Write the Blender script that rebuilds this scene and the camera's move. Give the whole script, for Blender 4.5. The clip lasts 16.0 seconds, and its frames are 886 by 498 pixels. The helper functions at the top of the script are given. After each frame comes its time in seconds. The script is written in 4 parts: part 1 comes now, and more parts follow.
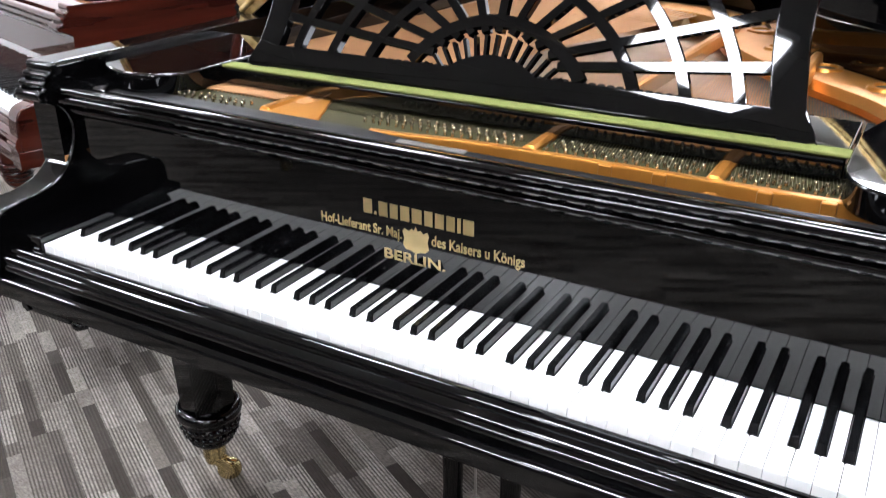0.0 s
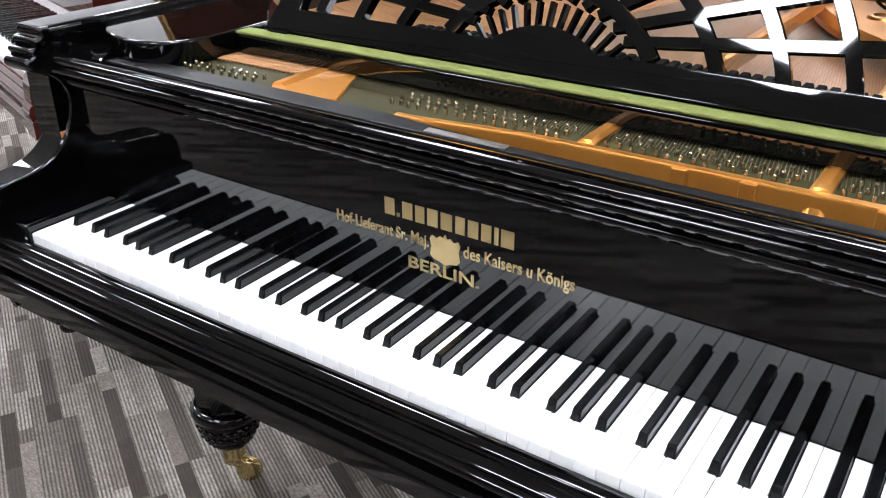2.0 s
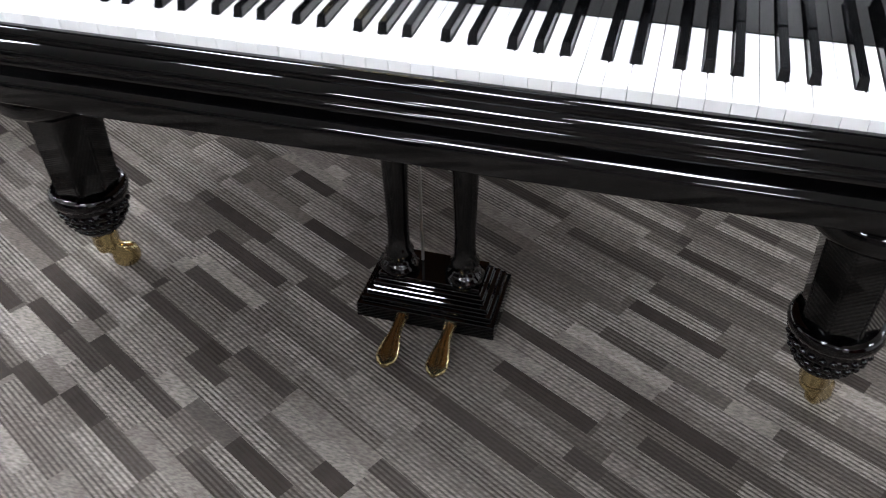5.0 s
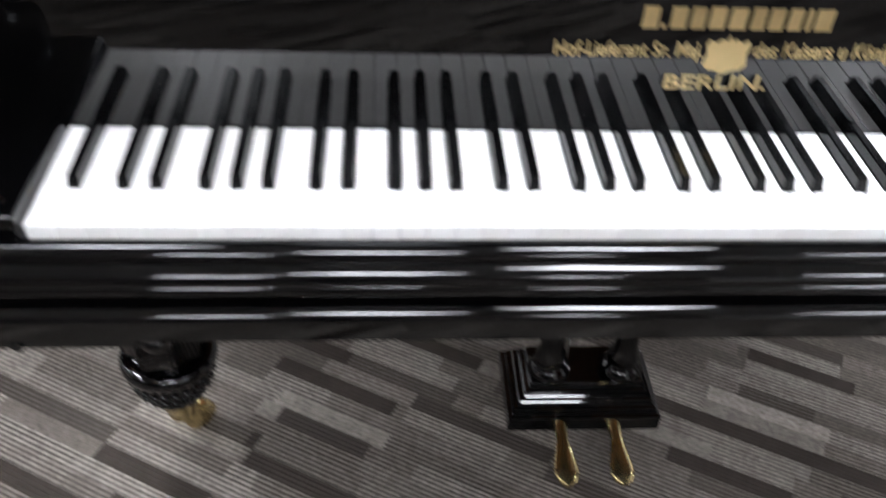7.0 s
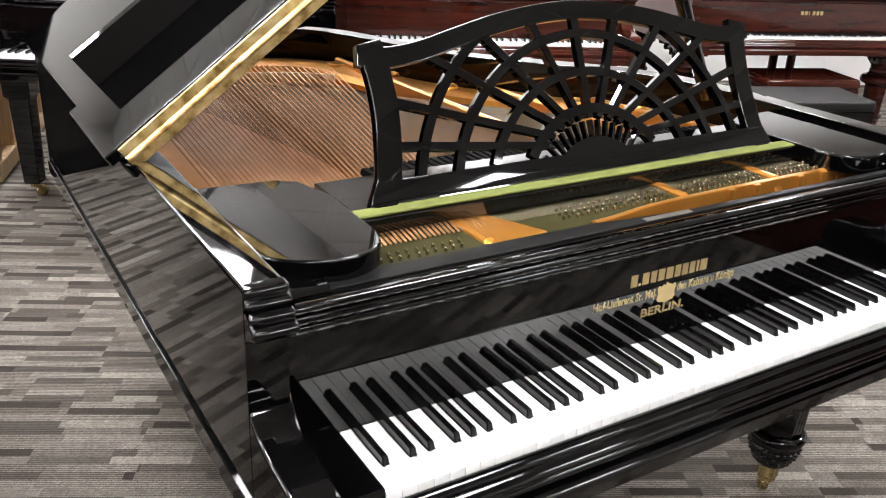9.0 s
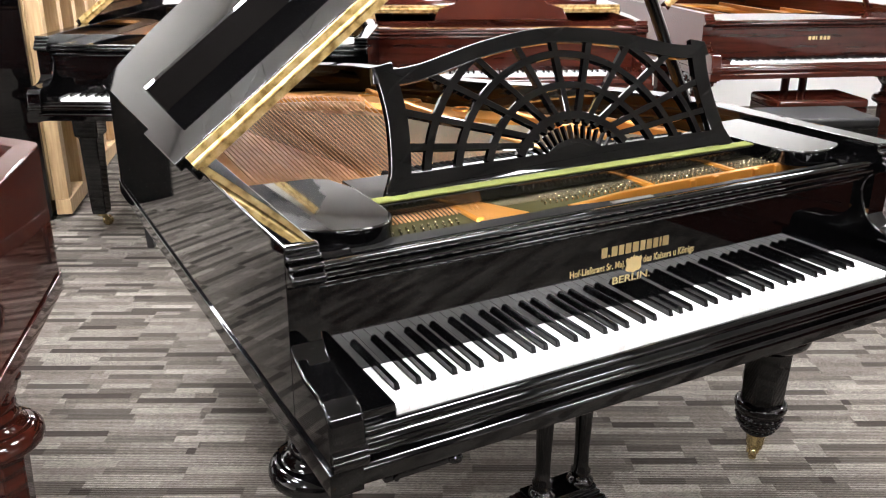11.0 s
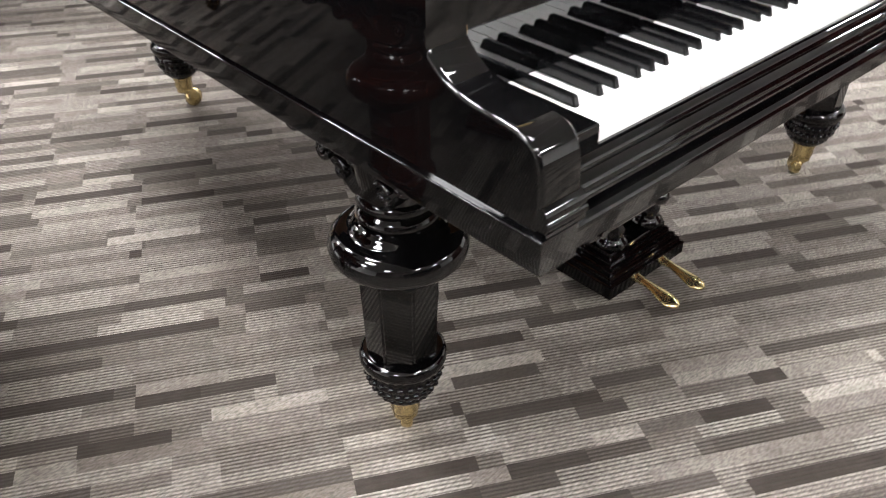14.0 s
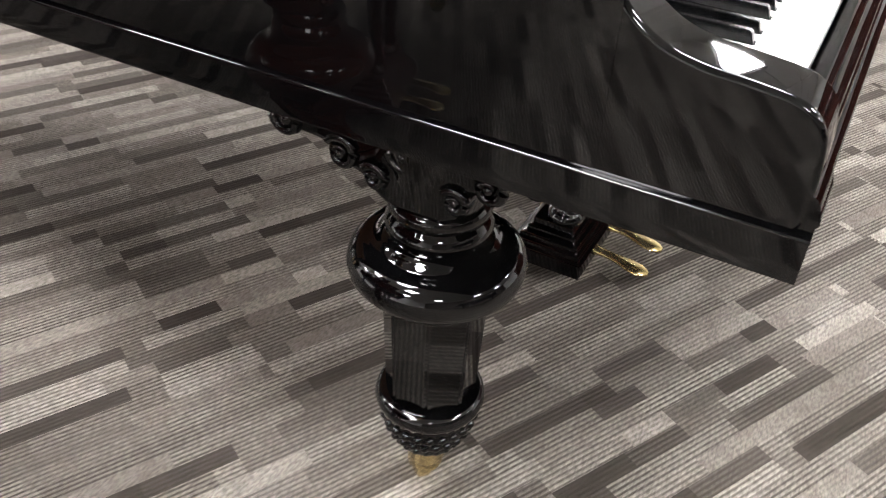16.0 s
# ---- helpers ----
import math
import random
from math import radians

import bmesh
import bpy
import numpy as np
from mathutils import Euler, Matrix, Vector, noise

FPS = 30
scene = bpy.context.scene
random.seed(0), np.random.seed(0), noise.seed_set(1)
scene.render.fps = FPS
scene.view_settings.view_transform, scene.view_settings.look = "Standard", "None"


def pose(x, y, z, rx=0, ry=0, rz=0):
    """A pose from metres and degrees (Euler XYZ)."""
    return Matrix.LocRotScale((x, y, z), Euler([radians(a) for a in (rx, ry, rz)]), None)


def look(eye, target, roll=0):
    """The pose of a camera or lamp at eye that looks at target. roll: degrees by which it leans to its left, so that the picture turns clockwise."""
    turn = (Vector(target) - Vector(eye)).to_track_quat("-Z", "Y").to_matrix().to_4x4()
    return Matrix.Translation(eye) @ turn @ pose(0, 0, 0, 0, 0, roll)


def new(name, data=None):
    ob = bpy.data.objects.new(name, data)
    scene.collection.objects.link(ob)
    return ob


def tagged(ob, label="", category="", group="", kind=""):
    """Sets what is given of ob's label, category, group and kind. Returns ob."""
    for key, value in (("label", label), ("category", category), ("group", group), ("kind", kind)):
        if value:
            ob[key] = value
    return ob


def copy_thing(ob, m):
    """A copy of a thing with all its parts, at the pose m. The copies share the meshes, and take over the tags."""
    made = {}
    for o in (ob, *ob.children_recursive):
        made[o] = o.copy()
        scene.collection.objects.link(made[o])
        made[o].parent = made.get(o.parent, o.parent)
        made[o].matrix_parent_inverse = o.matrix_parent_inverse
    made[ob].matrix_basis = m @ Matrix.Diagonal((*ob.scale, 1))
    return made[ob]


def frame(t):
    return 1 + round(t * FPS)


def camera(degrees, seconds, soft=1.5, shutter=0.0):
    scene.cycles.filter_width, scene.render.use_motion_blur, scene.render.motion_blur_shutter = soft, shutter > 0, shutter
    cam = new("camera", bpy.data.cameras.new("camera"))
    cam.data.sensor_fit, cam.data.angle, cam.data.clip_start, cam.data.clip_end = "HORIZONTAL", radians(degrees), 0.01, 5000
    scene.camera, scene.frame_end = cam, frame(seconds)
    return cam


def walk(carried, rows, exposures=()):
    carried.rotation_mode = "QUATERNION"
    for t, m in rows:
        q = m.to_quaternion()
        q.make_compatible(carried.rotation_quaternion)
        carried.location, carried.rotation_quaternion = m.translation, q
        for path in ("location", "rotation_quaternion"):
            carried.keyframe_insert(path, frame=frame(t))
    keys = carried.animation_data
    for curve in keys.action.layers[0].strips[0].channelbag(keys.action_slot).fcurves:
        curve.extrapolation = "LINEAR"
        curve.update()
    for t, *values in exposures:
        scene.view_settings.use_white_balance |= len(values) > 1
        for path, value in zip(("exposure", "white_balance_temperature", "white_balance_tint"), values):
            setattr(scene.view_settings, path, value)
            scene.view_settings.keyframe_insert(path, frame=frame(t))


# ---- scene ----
cam = camera(54.5, 16.0, soft=1.1, shutter=0.42)
PATH = [
    (0, (1.173, -0.765, 1.26), (0.265, 0.812, 0.431), -0.0),
    (0.5, (1.155, -0.719, 1.226), (0.228, 0.818, 0.345), 0.2),
    (1, (1.106, -0.643, 1.229), (0.142, 0.853, 0.316), 0.6),
    (1.5, (1.097, -0.602, 1.231), (0.112, 0.878, 0.314), 0.4),
    (2, (1.094, -0.577, 1.233), (0.094, 0.895, 0.32), -0.2),
    (2.5, (1.054, -0.595, 1.232), (0.086, 0.884, 0.296), -1.1),
    (3, (0.999, -0.685, 1.228), (0.168, 0.859, 0.266), -1.2),
    (3.5, (0.965, -0.763, 1.212), (0.255, 0.819, 0.214), -0.2),
    (4, (0.959, -0.8, 1.178), (0.335, 0.765, 0.1), -0.1),
    (4.2, (0.966, -0.809, 1.151), (0.371, 0.737, 0.031), -0.4),
    (6.5, (0.582, -0.508, 1.084), (0.588, 0.871, -0.365), 2.6),
    (7, (0.292, -0.549, 1.163), (0.429, 0.942, -0.163), 3.5),
    (7.5, (0.147, -0.493, 1.227), (0.382, 1.106, 0.049), 2.4),
    (8, (-0.011, -0.48, 1.311), (0.663, 1.1, 0.286), 2.1),
    (8.5, (-0.247, -0.617, 1.368), (0.654, 0.949, 0.512), 0.8),
    (9, (-0.413, -0.76, 1.405), (0.568, 0.795, 0.617), 2.7),
    (11.3, (-0.517, -1.093, 1.424), (0.374, 0.566, 0.752), -0.1),
    (11.5, (-0.516, -1.083, 1.42), (0.363, 0.59, 0.765), -0.2),
    (12, (-0.532, -1.041, 1.378), (0.293, 0.651, 0.704), -0.2),
    (12.5, (-0.56, -0.934, 1.343), (0.267, 0.72, 0.582), 0.5),
    (13, (-0.632, -0.729, 1.267), (0.348, 0.746, 0.336), 0.8),
    (13.5, (-0.658, -0.625, 1.181), (0.421, 0.695, 0.135), 1.1),
    (14, (-0.656, -0.483, 1.124), (0.433, 0.719, -0.046), -0.2),
    (14.5, (-0.699, -0.297, 1.112), (0.54, 0.721, -0.083), 1.7),
    (15, (-0.784, -0.167, 1.107), (0.558, 0.739, -0.067), 0.3),
    (15.5, (-0.807, -0.101, 1.064), (0.613, 0.699, -0.095), 1.6),
    (16, (-0.71, -0.04, 1.006), (0.714, 0.674, -0.202), 3.4),
]
walk(cam, [(t, look(eye, target, roll)) for t, eye, target, roll in PATH],
     [(0.0, 0.0, 6100, 10), (0.8, -0.17, 6100, 10), (2.0, -0.2, 6100, 10), (4.2, -0.28, 6100, 10), (6.5, -0.26, 6150, 10), (7.5, -0.32, 6300, 10), (8.0, -0.44, 6450, 10), (8.5, -0.2, 6600, 10), (9.2, -0.05, 6650, 10), (11.5, 0.28, 6600, 10), (12.5, 0.08, 6600, 10), (13.0, 0.04, 6600, 10), (13.5, 0.5, 6550, 10), (15.0, 0.53, 6650, 10), (16.0, 0.52, 6650, 10)])

# ---- light ----
world = bpy.data.worlds.new("world")
scene.world = world
world.use_nodes = True
world.node_tree.nodes["Background"].inputs[0].default_value = (0.9, 0.95, 1.0, 1)
world.node_tree.nodes["Background"].inputs[1].default_value = 0.05
ROOM = -28.0                       # the room stands at this angle to the black grand
CEIL = 2.7
PANEL_GLOW = 74.0


# ---- materials ----
def mat(name, color, rough=0.5, metal=0.0, spec=0.5, coat=0.0):
    m = bpy.data.materials.new(name)
    m.use_nodes = True
    b = m.node_tree.nodes["Principled BSDF"]
    b.inputs["Base Color"].default_value = (*color, 1)
    b.inputs["Roughness"].default_value = rough
    b.inputs["Metallic"].default_value = metal
    b.inputs["Specular IOR Level"].default_value = spec
    b.inputs["Coat Weight"].default_value = coat
    b.inputs["Coat Roughness"].default_value = 0.02
    return m


class Net:
    """Short hand for a material's nodes."""

    def __init__(self, m):
        self.t, self.b = m.node_tree, m.node_tree.nodes["Principled BSDF"]

    def node(self, kind, **kw):
        n = self.t.nodes.new(kind)
        for k, v in kw.items():
            if k in n.inputs:
                self.put(n.inputs[k], v)
        return n

    def put(self, sock, v):
        if hasattr(v, "is_output"):
            self.t.links.new(v, sock)
        else:
            sock.default_value = v

    def math(self, op, a, b=0.0):
        n = self.t.nodes.new("ShaderNodeMath")
        n.operation = op
        self.put(n.inputs[0], a)
        self.put(n.inputs[1], b)
        return n.outputs[0]

    def mix(self, f, a, b):
        n = self.t.nodes.new("ShaderNodeMix")
        n.data_type = "RGBA"
        self.put(n.inputs[0], f)
        self.put(n.inputs[6], a)
        self.put(n.inputs[7], b)
        return n.outputs[2]

    def ramp(self, f, *stops):
        n = self.t.nodes.new("ShaderNodeValToRGB")
        self.put(n.inputs[0], f)
        while len(n.color_ramp.elements) < len(stops):
            n.color_ramp.elements.new(0.5)
        for e, (p, c) in zip(n.color_ramp.elements, stops):
            e.position, e.color = p, (*c, 1)
        return n.outputs[0]

    def coords(self, scale=(1, 1, 1), angle=0.0):
        tc = self.t.nodes.new("ShaderNodeTexCoord")
        mp = self.t.nodes.new("ShaderNodeMapping")
        mp.inputs["Scale"].default_value = scale
        mp.inputs["Rotation"].default_value = (0, 0, radians(angle))
        self.t.links.new(tc.outputs["Object"], mp.inputs[0])
        return mp.outputs[0]

    def noise(self, vec, scale, detail=4.0):
        n = self.t.nodes.new("ShaderNodeTexNoise")
        self.put(n.inputs["Vector"], vec)
        n.inputs["Scale"].default_value = scale
        n.inputs["Detail"].default_value = detail
        return n.outputs["Fac"]

    def bump(self, h, strength, dist=0.001):
        n = self.t.nodes.new("ShaderNodeBump")
        n.inputs["Strength"].default_value = strength
        n.inputs["Distance"].default_value = dist
        self.put(n.inputs["Height"], h)
        self.t.links.new(n.outputs[0], self.b.inputs["Normal"])


def lacquer(name, color, color2, grain=False):
    """Polished piano lacquer with a faint ripple and light dust."""
    m = mat(name, color, 0.03, 0, 0.44, 0.0)
    n = Net(m)
    v = n.coords()
    n.put(n.b.inputs["Roughness"], n.math("ADD", n.math("MULTIPLY", n.noise(v, 9.0), 0.03), 0.014))
    if grain:
        g = n.noise(n.coords((2, 2, 24)), 1.6, 6.0)
        n.put(n.b.inputs["Base Color"], n.ramp(g, (0.35, color), (0.68, color2)))
    else:
        n.put(n.b.inputs["Base Color"], n.mix(n.noise(v, 6.0), (*color, 1), (*color2, 1)))
    n.bump(n.noise(v, 5.0, 1.0), 0.0016, 0.002)
    return m


def metal(name, color, rough, dirt=0.12, scale=40.0):
    m = mat(name, color, rough, 1.0)
    n = Net(m)
    f = n.noise(n.coords(), scale)
    n.put(n.b.inputs["Roughness"], n.math("ADD", n.math("MULTIPLY", f, dirt), rough))
    n.put(n.b.inputs["Base Color"], n.mix(f, tuple(c * 0.7 for c in color) + (1,), (*color, 1)))
    return m


BLACK = lacquer("black_lacquer", (0.0009, 0.0009, 0.001), (0.0014, 0.0013, 0.0014))
MAHOGANY = lacquer("mahogany_lacquer", (0.026, 0.0052, 0.0033), (0.050, 0.0105, 0.0060), True)
BRASS = metal("brass", (0.76, 0.60, 0.30), 0.18)
HINGE = metal("hinge_brass", (0.70, 0.50, 0.20), 0.2, 0.45, 34.0)
n = Net(HINGE)
n.put(n.b.inputs["Base Color"], n.ramp(n.noise(n.coords((1, 1, 1)), 38.0, 6.0), (0.34, (0.30, 0.19, 0.065)), (0.50, (0.66, 0.47, 0.19)), (0.68, (0.82, 0.65, 0.33))))
GILT = metal("gilt_letters", (0.85, 0.66, 0.33), 0.28)
PIN = metal("tuning_pin_steel", (0.46, 0.41, 0.29), 0.2)
WIRE = metal("steel_wire", (0.45, 0.43, 0.40), 0.3)
STRING = metal("aged_string_steel", (0.19, 0.165, 0.115), 0.42)
COPPER = metal("copper_wire", (0.56, 0.32, 0.16), 0.62)
FELT = mat("green_felt", (0.40, 0.46, 0.14), 0.95, 0, 0.1)
n = Net(FELT)
f = n.noise(n.coords(), 220.0)
n.put(n.b.inputs["Base Color"], n.mix(n.noise(n.coords(), 30.0), (0.095, 0.108, 0.028, 1), (0.155, 0.168, 0.054, 1)))
n.bump(f, 0.5, 0.001)
PLATE = mat("bronzed_iron_plate", (0.60, 0.26, 0.04), 0.32, 0.7)
n = Net(PLATE)
f = n.noise(n.coords(), 14.0)
n.put(n.b.inputs["Base Color"], n.mix(f, (0.40, 0.15, 0.020, 1), (0.58, 0.26, 0.050, 1)))
n.bump(n.noise(n.coords(), 160.0), 0.12, 0.001)
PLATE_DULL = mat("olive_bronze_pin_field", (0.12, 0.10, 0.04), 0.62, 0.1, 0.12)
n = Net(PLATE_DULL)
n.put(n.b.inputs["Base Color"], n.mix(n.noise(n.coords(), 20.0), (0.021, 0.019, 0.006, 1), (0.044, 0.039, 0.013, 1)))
SPRUCE = mat("soundboard_spruce", (0.50, 0.27, 0.12), 0.5, 0, 0.3, 0.0)
n = Net(SPRUCE)
g = n.noise(n.coords((60, 1.2, 1), -20), 4.0)
n.put(n.b.inputs["Base Color"], n.ramp(g, (0.3, (0.28, 0.120, 0.042)), (0.7, (0.42, 0.195, 0.072))))
IVORY = mat("white_key_cover", (0.80, 0.79, 0.76), 0.22)
n = Net(IVORY)
oi = n.t.nodes.new("ShaderNodeObjectInfo")
n.put(n.b.inputs["Base Color"], n.mix(oi.outputs["Random"], (0.82, 0.81, 0.78, 1), (0.87, 0.865, 0.85, 1)))
n.put(n.b.inputs["Roughness"], n.math("ADD", n.math("MULTIPLY", n.noise(n.coords(), 30.0), 0.12), 0.16))
EBONY = mat("black_key_cover", (0.004, 0.004, 0.0043), 0.2, 0, 0.34)
n = Net(EBONY)
n.put(n.b.inputs["Roughness"], n.math("ADD", n.math("MULTIPLY", n.noise(n.coords((1, 12, 1)), 60.0), 0.2), 0.10))
RAWWOOD = mat("raw_pine", (0.45, 0.31, 0.16), 0.6)
n = Net(RAWWOOD)
n.put(n.b.inputs["Base Color"], n.ramp(n.noise(n.coords((14, 14, 1)), 5.0), (0.3, (0.34, 0.21, 0.10)), (0.7, (0.52, 0.37, 0.20))))
BLACK_DULL = mat("dull_black_paint", (0.004, 0.0038, 0.0036), 0.5, 0, 0.16)
BLACK_BOARD = mat("black_satin_board", (0.012, 0.012, 0.013), 0.45)

CARPET = mat("striped_carpet", (0.3, 0.27, 0.24), 0.95, 0, 0.1)
n = Net(CARPET)
c = n.coords((1, 1, 1), -ROOM)
sx = n.t.nodes.new("ShaderNodeSeparateXYZ")
n.put(sx.inputs[0], c)
u, v = sx.outputs[0], sx.outputs[1]


def white(net, *parts):
    cx = net.t.nodes.new("ShaderNodeCombineXYZ")
    for s, p in zip(cx.inputs, parts):
        net.put(s, p)
    w = net.t.nodes.new("ShaderNodeTexWhiteNoise")
    w.noise_dimensions = "3D"
    net.put(w.inputs["Vector"], cx.outputs[0])
    return w.outputs["Value"]


# broad blocks, each of several bands, each band of ribs
row = n.math("FLOOR", n.math("DIVIDE", v, 0.126))
shift = n.math("MULTIPLY", white(n, row, 3.0, 1.0), 0.9)
cell = n.math("FLOOR", n.math("ADD", n.math("DIVIDE", u, 0.25), shift))
block = white(n, row, cell, 7.0)
band = n.math("FLOOR", n.math("DIVIDE", v, 0.0315))
shift2 = n.math("MULTIPLY", white(n, band, 5.0, 2.0), 0.55)
cell2 = n.math("FLOOR", n.math("ADD", n.math("DIVIDE", u, 0.205), shift2))
bandv = white(n, band, cell2, 11.0)
flip = n.math("GREATER_THAN", n.math("MODULO", n.math("ADD", n.math("ADD", band, 6000.0), n.math("FLOOR", n.math("MULTIPLY", block, 2.999))), 3.0), 0.5)
shade = n.math("ADD", n.math("MULTIPLY", flip, 0.40), n.math("MULTIPLY", bandv, 0.60))
tone = n.ramp(shade, (0.14, (0.028, 0.0235, 0.020)), (0.34, (0.068, 0.059, 0.051)), (0.46, (0.165, 0.147, 0.128)), (0.95, (0.365, 0.334, 0.296)))
rib = n.math("SINE", n.math("MULTIPLY", v, 2 * math.pi / 0.0079))
comb = n.ramp(n.math("ADD", n.math("MULTIPLY", rib, 0.5), 0.5), (0.25, (0, 0, 0)), (0.85, (1, 1, 1)))
ribamp = n.math("MULTIPLY", n.math("GREATER_THAN", white(n, cell2, band, 17.0), 0.14), n.math("ADD", n.math("MULTIPLY", white(n, band, cell2, 23.0), 0.35), 0.65))
streak = n.ramp(n.noise(n.coords((16, 190, 1), -ROOM), 1.0, 3.0), (0.36, (0.72, 0.72, 0.72)), (0.56, (1, 1, 1)))   # ribs worn unevenly along their length
ribamp = n.math("MULTIPLY", ribamp, streak)
tone2 = n.mix(n.math("MULTIPLY", comb, ribamp), tone, n.mix(0.97, tone, (0.026, 0.020, 0.016, 1)))
pale = n.math("MULTIPLY", n.math("SUBTRACT", 1.0, comb), n.math("MULTIPLY", n.math("GREATER_THAN", white(n, band, cell2, 31.0), 0.6), 0.45))
tone2 = n.mix(pale, tone2, n.mix(0.6, tone2, (0.25, 0.22, 0.19, 1)))
tuft = n.noise(c, 420.0, 2.0)
mott = n.noise(n.coords((1, 1, 1), -ROOM), 34.0, 4.0)
cloud = n.noise(c, 1.6, 3.0)
knot = n.noise(n.coords((90, 260, 1), -ROOM), 1.0, 2.0)
tone3 = n.mix(n.ramp(knot, (0.38, (0, 0, 0)), (0.66, (1, 1, 1))), tone2, n.mix(0.5, tone2, (0.03, 0.025, 0.021, 1)))
tone3 = n.mix(n.math("MULTIPLY", tuft, 0.5), tone3, n.mix(0.4, tone3, (0.02, 0.017, 0.015, 1)))
tone3 = n.mix(n.ramp(mott, (0.40, (0, 0, 0)), (0.70, (1, 1, 1))), tone3, n.mix(0.30, tone3, (0.05, 0.04, 0.034, 1)))
tone4 = n.mix(n.math("MULTIPLY", cloud, 0.35), tone3, n.mix(0.3, tone3, (0.12, 0.10, 0.085, 1)))
n.put(n.b.inputs["Base Color"], tone4)
n.bump(n.math("ADD", n.math("MULTIPLY", rib, -0.5), tuft), 0.6, 0.002)

WALL = mat("white_wall_paint", (0.84, 0.83, 0.81), 0.7)
n = Net(WALL)
n.bump(n.noise(n.coords(), 90.0), 0.1, 0.002)
n.put(n.b.inputs["Base Color"], n.mix(n.noise(n.coords(), 0.8), (0.81, 0.80, 0.78, 1), (0.87, 0.86, 0.84, 1)))
CEILING = mat("mineral_ceiling_tile", (0.84, 0.84, 0.82), 0.9)
n = Net(CEILING)
n.bump(n.noise(n.coords(), 130.0), 0.3, 0.003)
n.put(n.b.inputs["Base Color"], n.mix(n.noise(n.coords(), 60.0), (0.70, 0.70, 0.68, 1), (0.80, 0.80, 0.78, 1)))
GLOW = bpy.data.materials.new("lamp_diffuser")
GLOW.use_nodes = True
em = GLOW.node_tree.nodes.new("ShaderNodeEmission")
em.inputs[0].default_value = (0.985, 0.99, 1.03, 1)
em.inputs[1].default_value = PANEL_GLOW
GLOW.node_tree.links.new(em.outputs[0], GLOW.node_tree.nodes["Material Output"].inputs[0])
# for the unseen south wall, darkened so lacquer reflections stay black
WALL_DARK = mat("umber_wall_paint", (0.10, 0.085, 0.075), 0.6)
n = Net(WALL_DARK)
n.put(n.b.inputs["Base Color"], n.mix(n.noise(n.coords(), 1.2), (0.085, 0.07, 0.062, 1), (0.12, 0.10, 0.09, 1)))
WHITE_METAL = mat("white_enamel", (0.75, 0.75, 0.74), 0.35)


# ---- mesh helpers ----
def part(name, bm, material, parent=None, label="", m=None, soft=True, turned=False):
    """Links a bmesh as one mesh object under a thing or part."""
    bmesh.ops.recalc_face_normals(bm, faces=bm.faces)
    me = bpy.data.meshes.new(name)
    normals = []
    if soft:
        # flat faces keep flat shading, bevels and turned forms blend by area
        for q in bm.faces:
            q.smooth = True
            q.normal_update()
        area = {q: 1.0 if turned else q.calc_area() for q in bm.faces}
        limit = 0.55 if turned else 0.82
        for q in bm.faces:
            for v in q.verts:
                s = Vector((0, 0, 0))
                for o in v.link_faces:
                    if o.normal.dot(q.normal) > limit:
                        s += o.normal * area[o]
                normals.append(s.normalized() if s.length > 0 else q.normal.copy())
    bm.to_mesh(me)
    bm.free()
    if normals:
        me.normals_split_custom_set(normals)
    me.materials.append(material)
    ob = new(name, me)
    if parent:
        ob.parent = parent
    if m:
        ob.matrix_local = m
    if label:
        ob["label"] = label
    return ob


def share(name, me, parent, m):
    ob = new(name, me)
    ob.parent = parent
    ob.matrix_local = m
    return ob


def thing(name, label, category, m=None, group=""):
    ob = tagged(new(name), label, category, group)
    if m:
        ob.matrix_world = m
    return ob


def box(bm, x0, x1, y0, y1, z0, z1, bevel=0.0, seg=2):
    vs = [bm.verts.new((x, y, z)) for z in (z0, z1) for x, y in ((x0, y0), (x1, y0), (x1, y1), (x0, y1))]
    fs = [bm.faces.new([vs[i] for i in q]) for q in ((3, 2, 1, 0), (4, 5, 6, 7), (0, 1, 5, 4), (1, 2, 6, 5), (2, 3, 7, 6), (3, 0, 4, 7))]
    if bevel:
        es = list({e for q in fs for e in q.edges})
        bmesh.ops.bevel(bm, geom=es, offset=bevel, segments=seg, affect="EDGES", profile=0.5)
    return bm


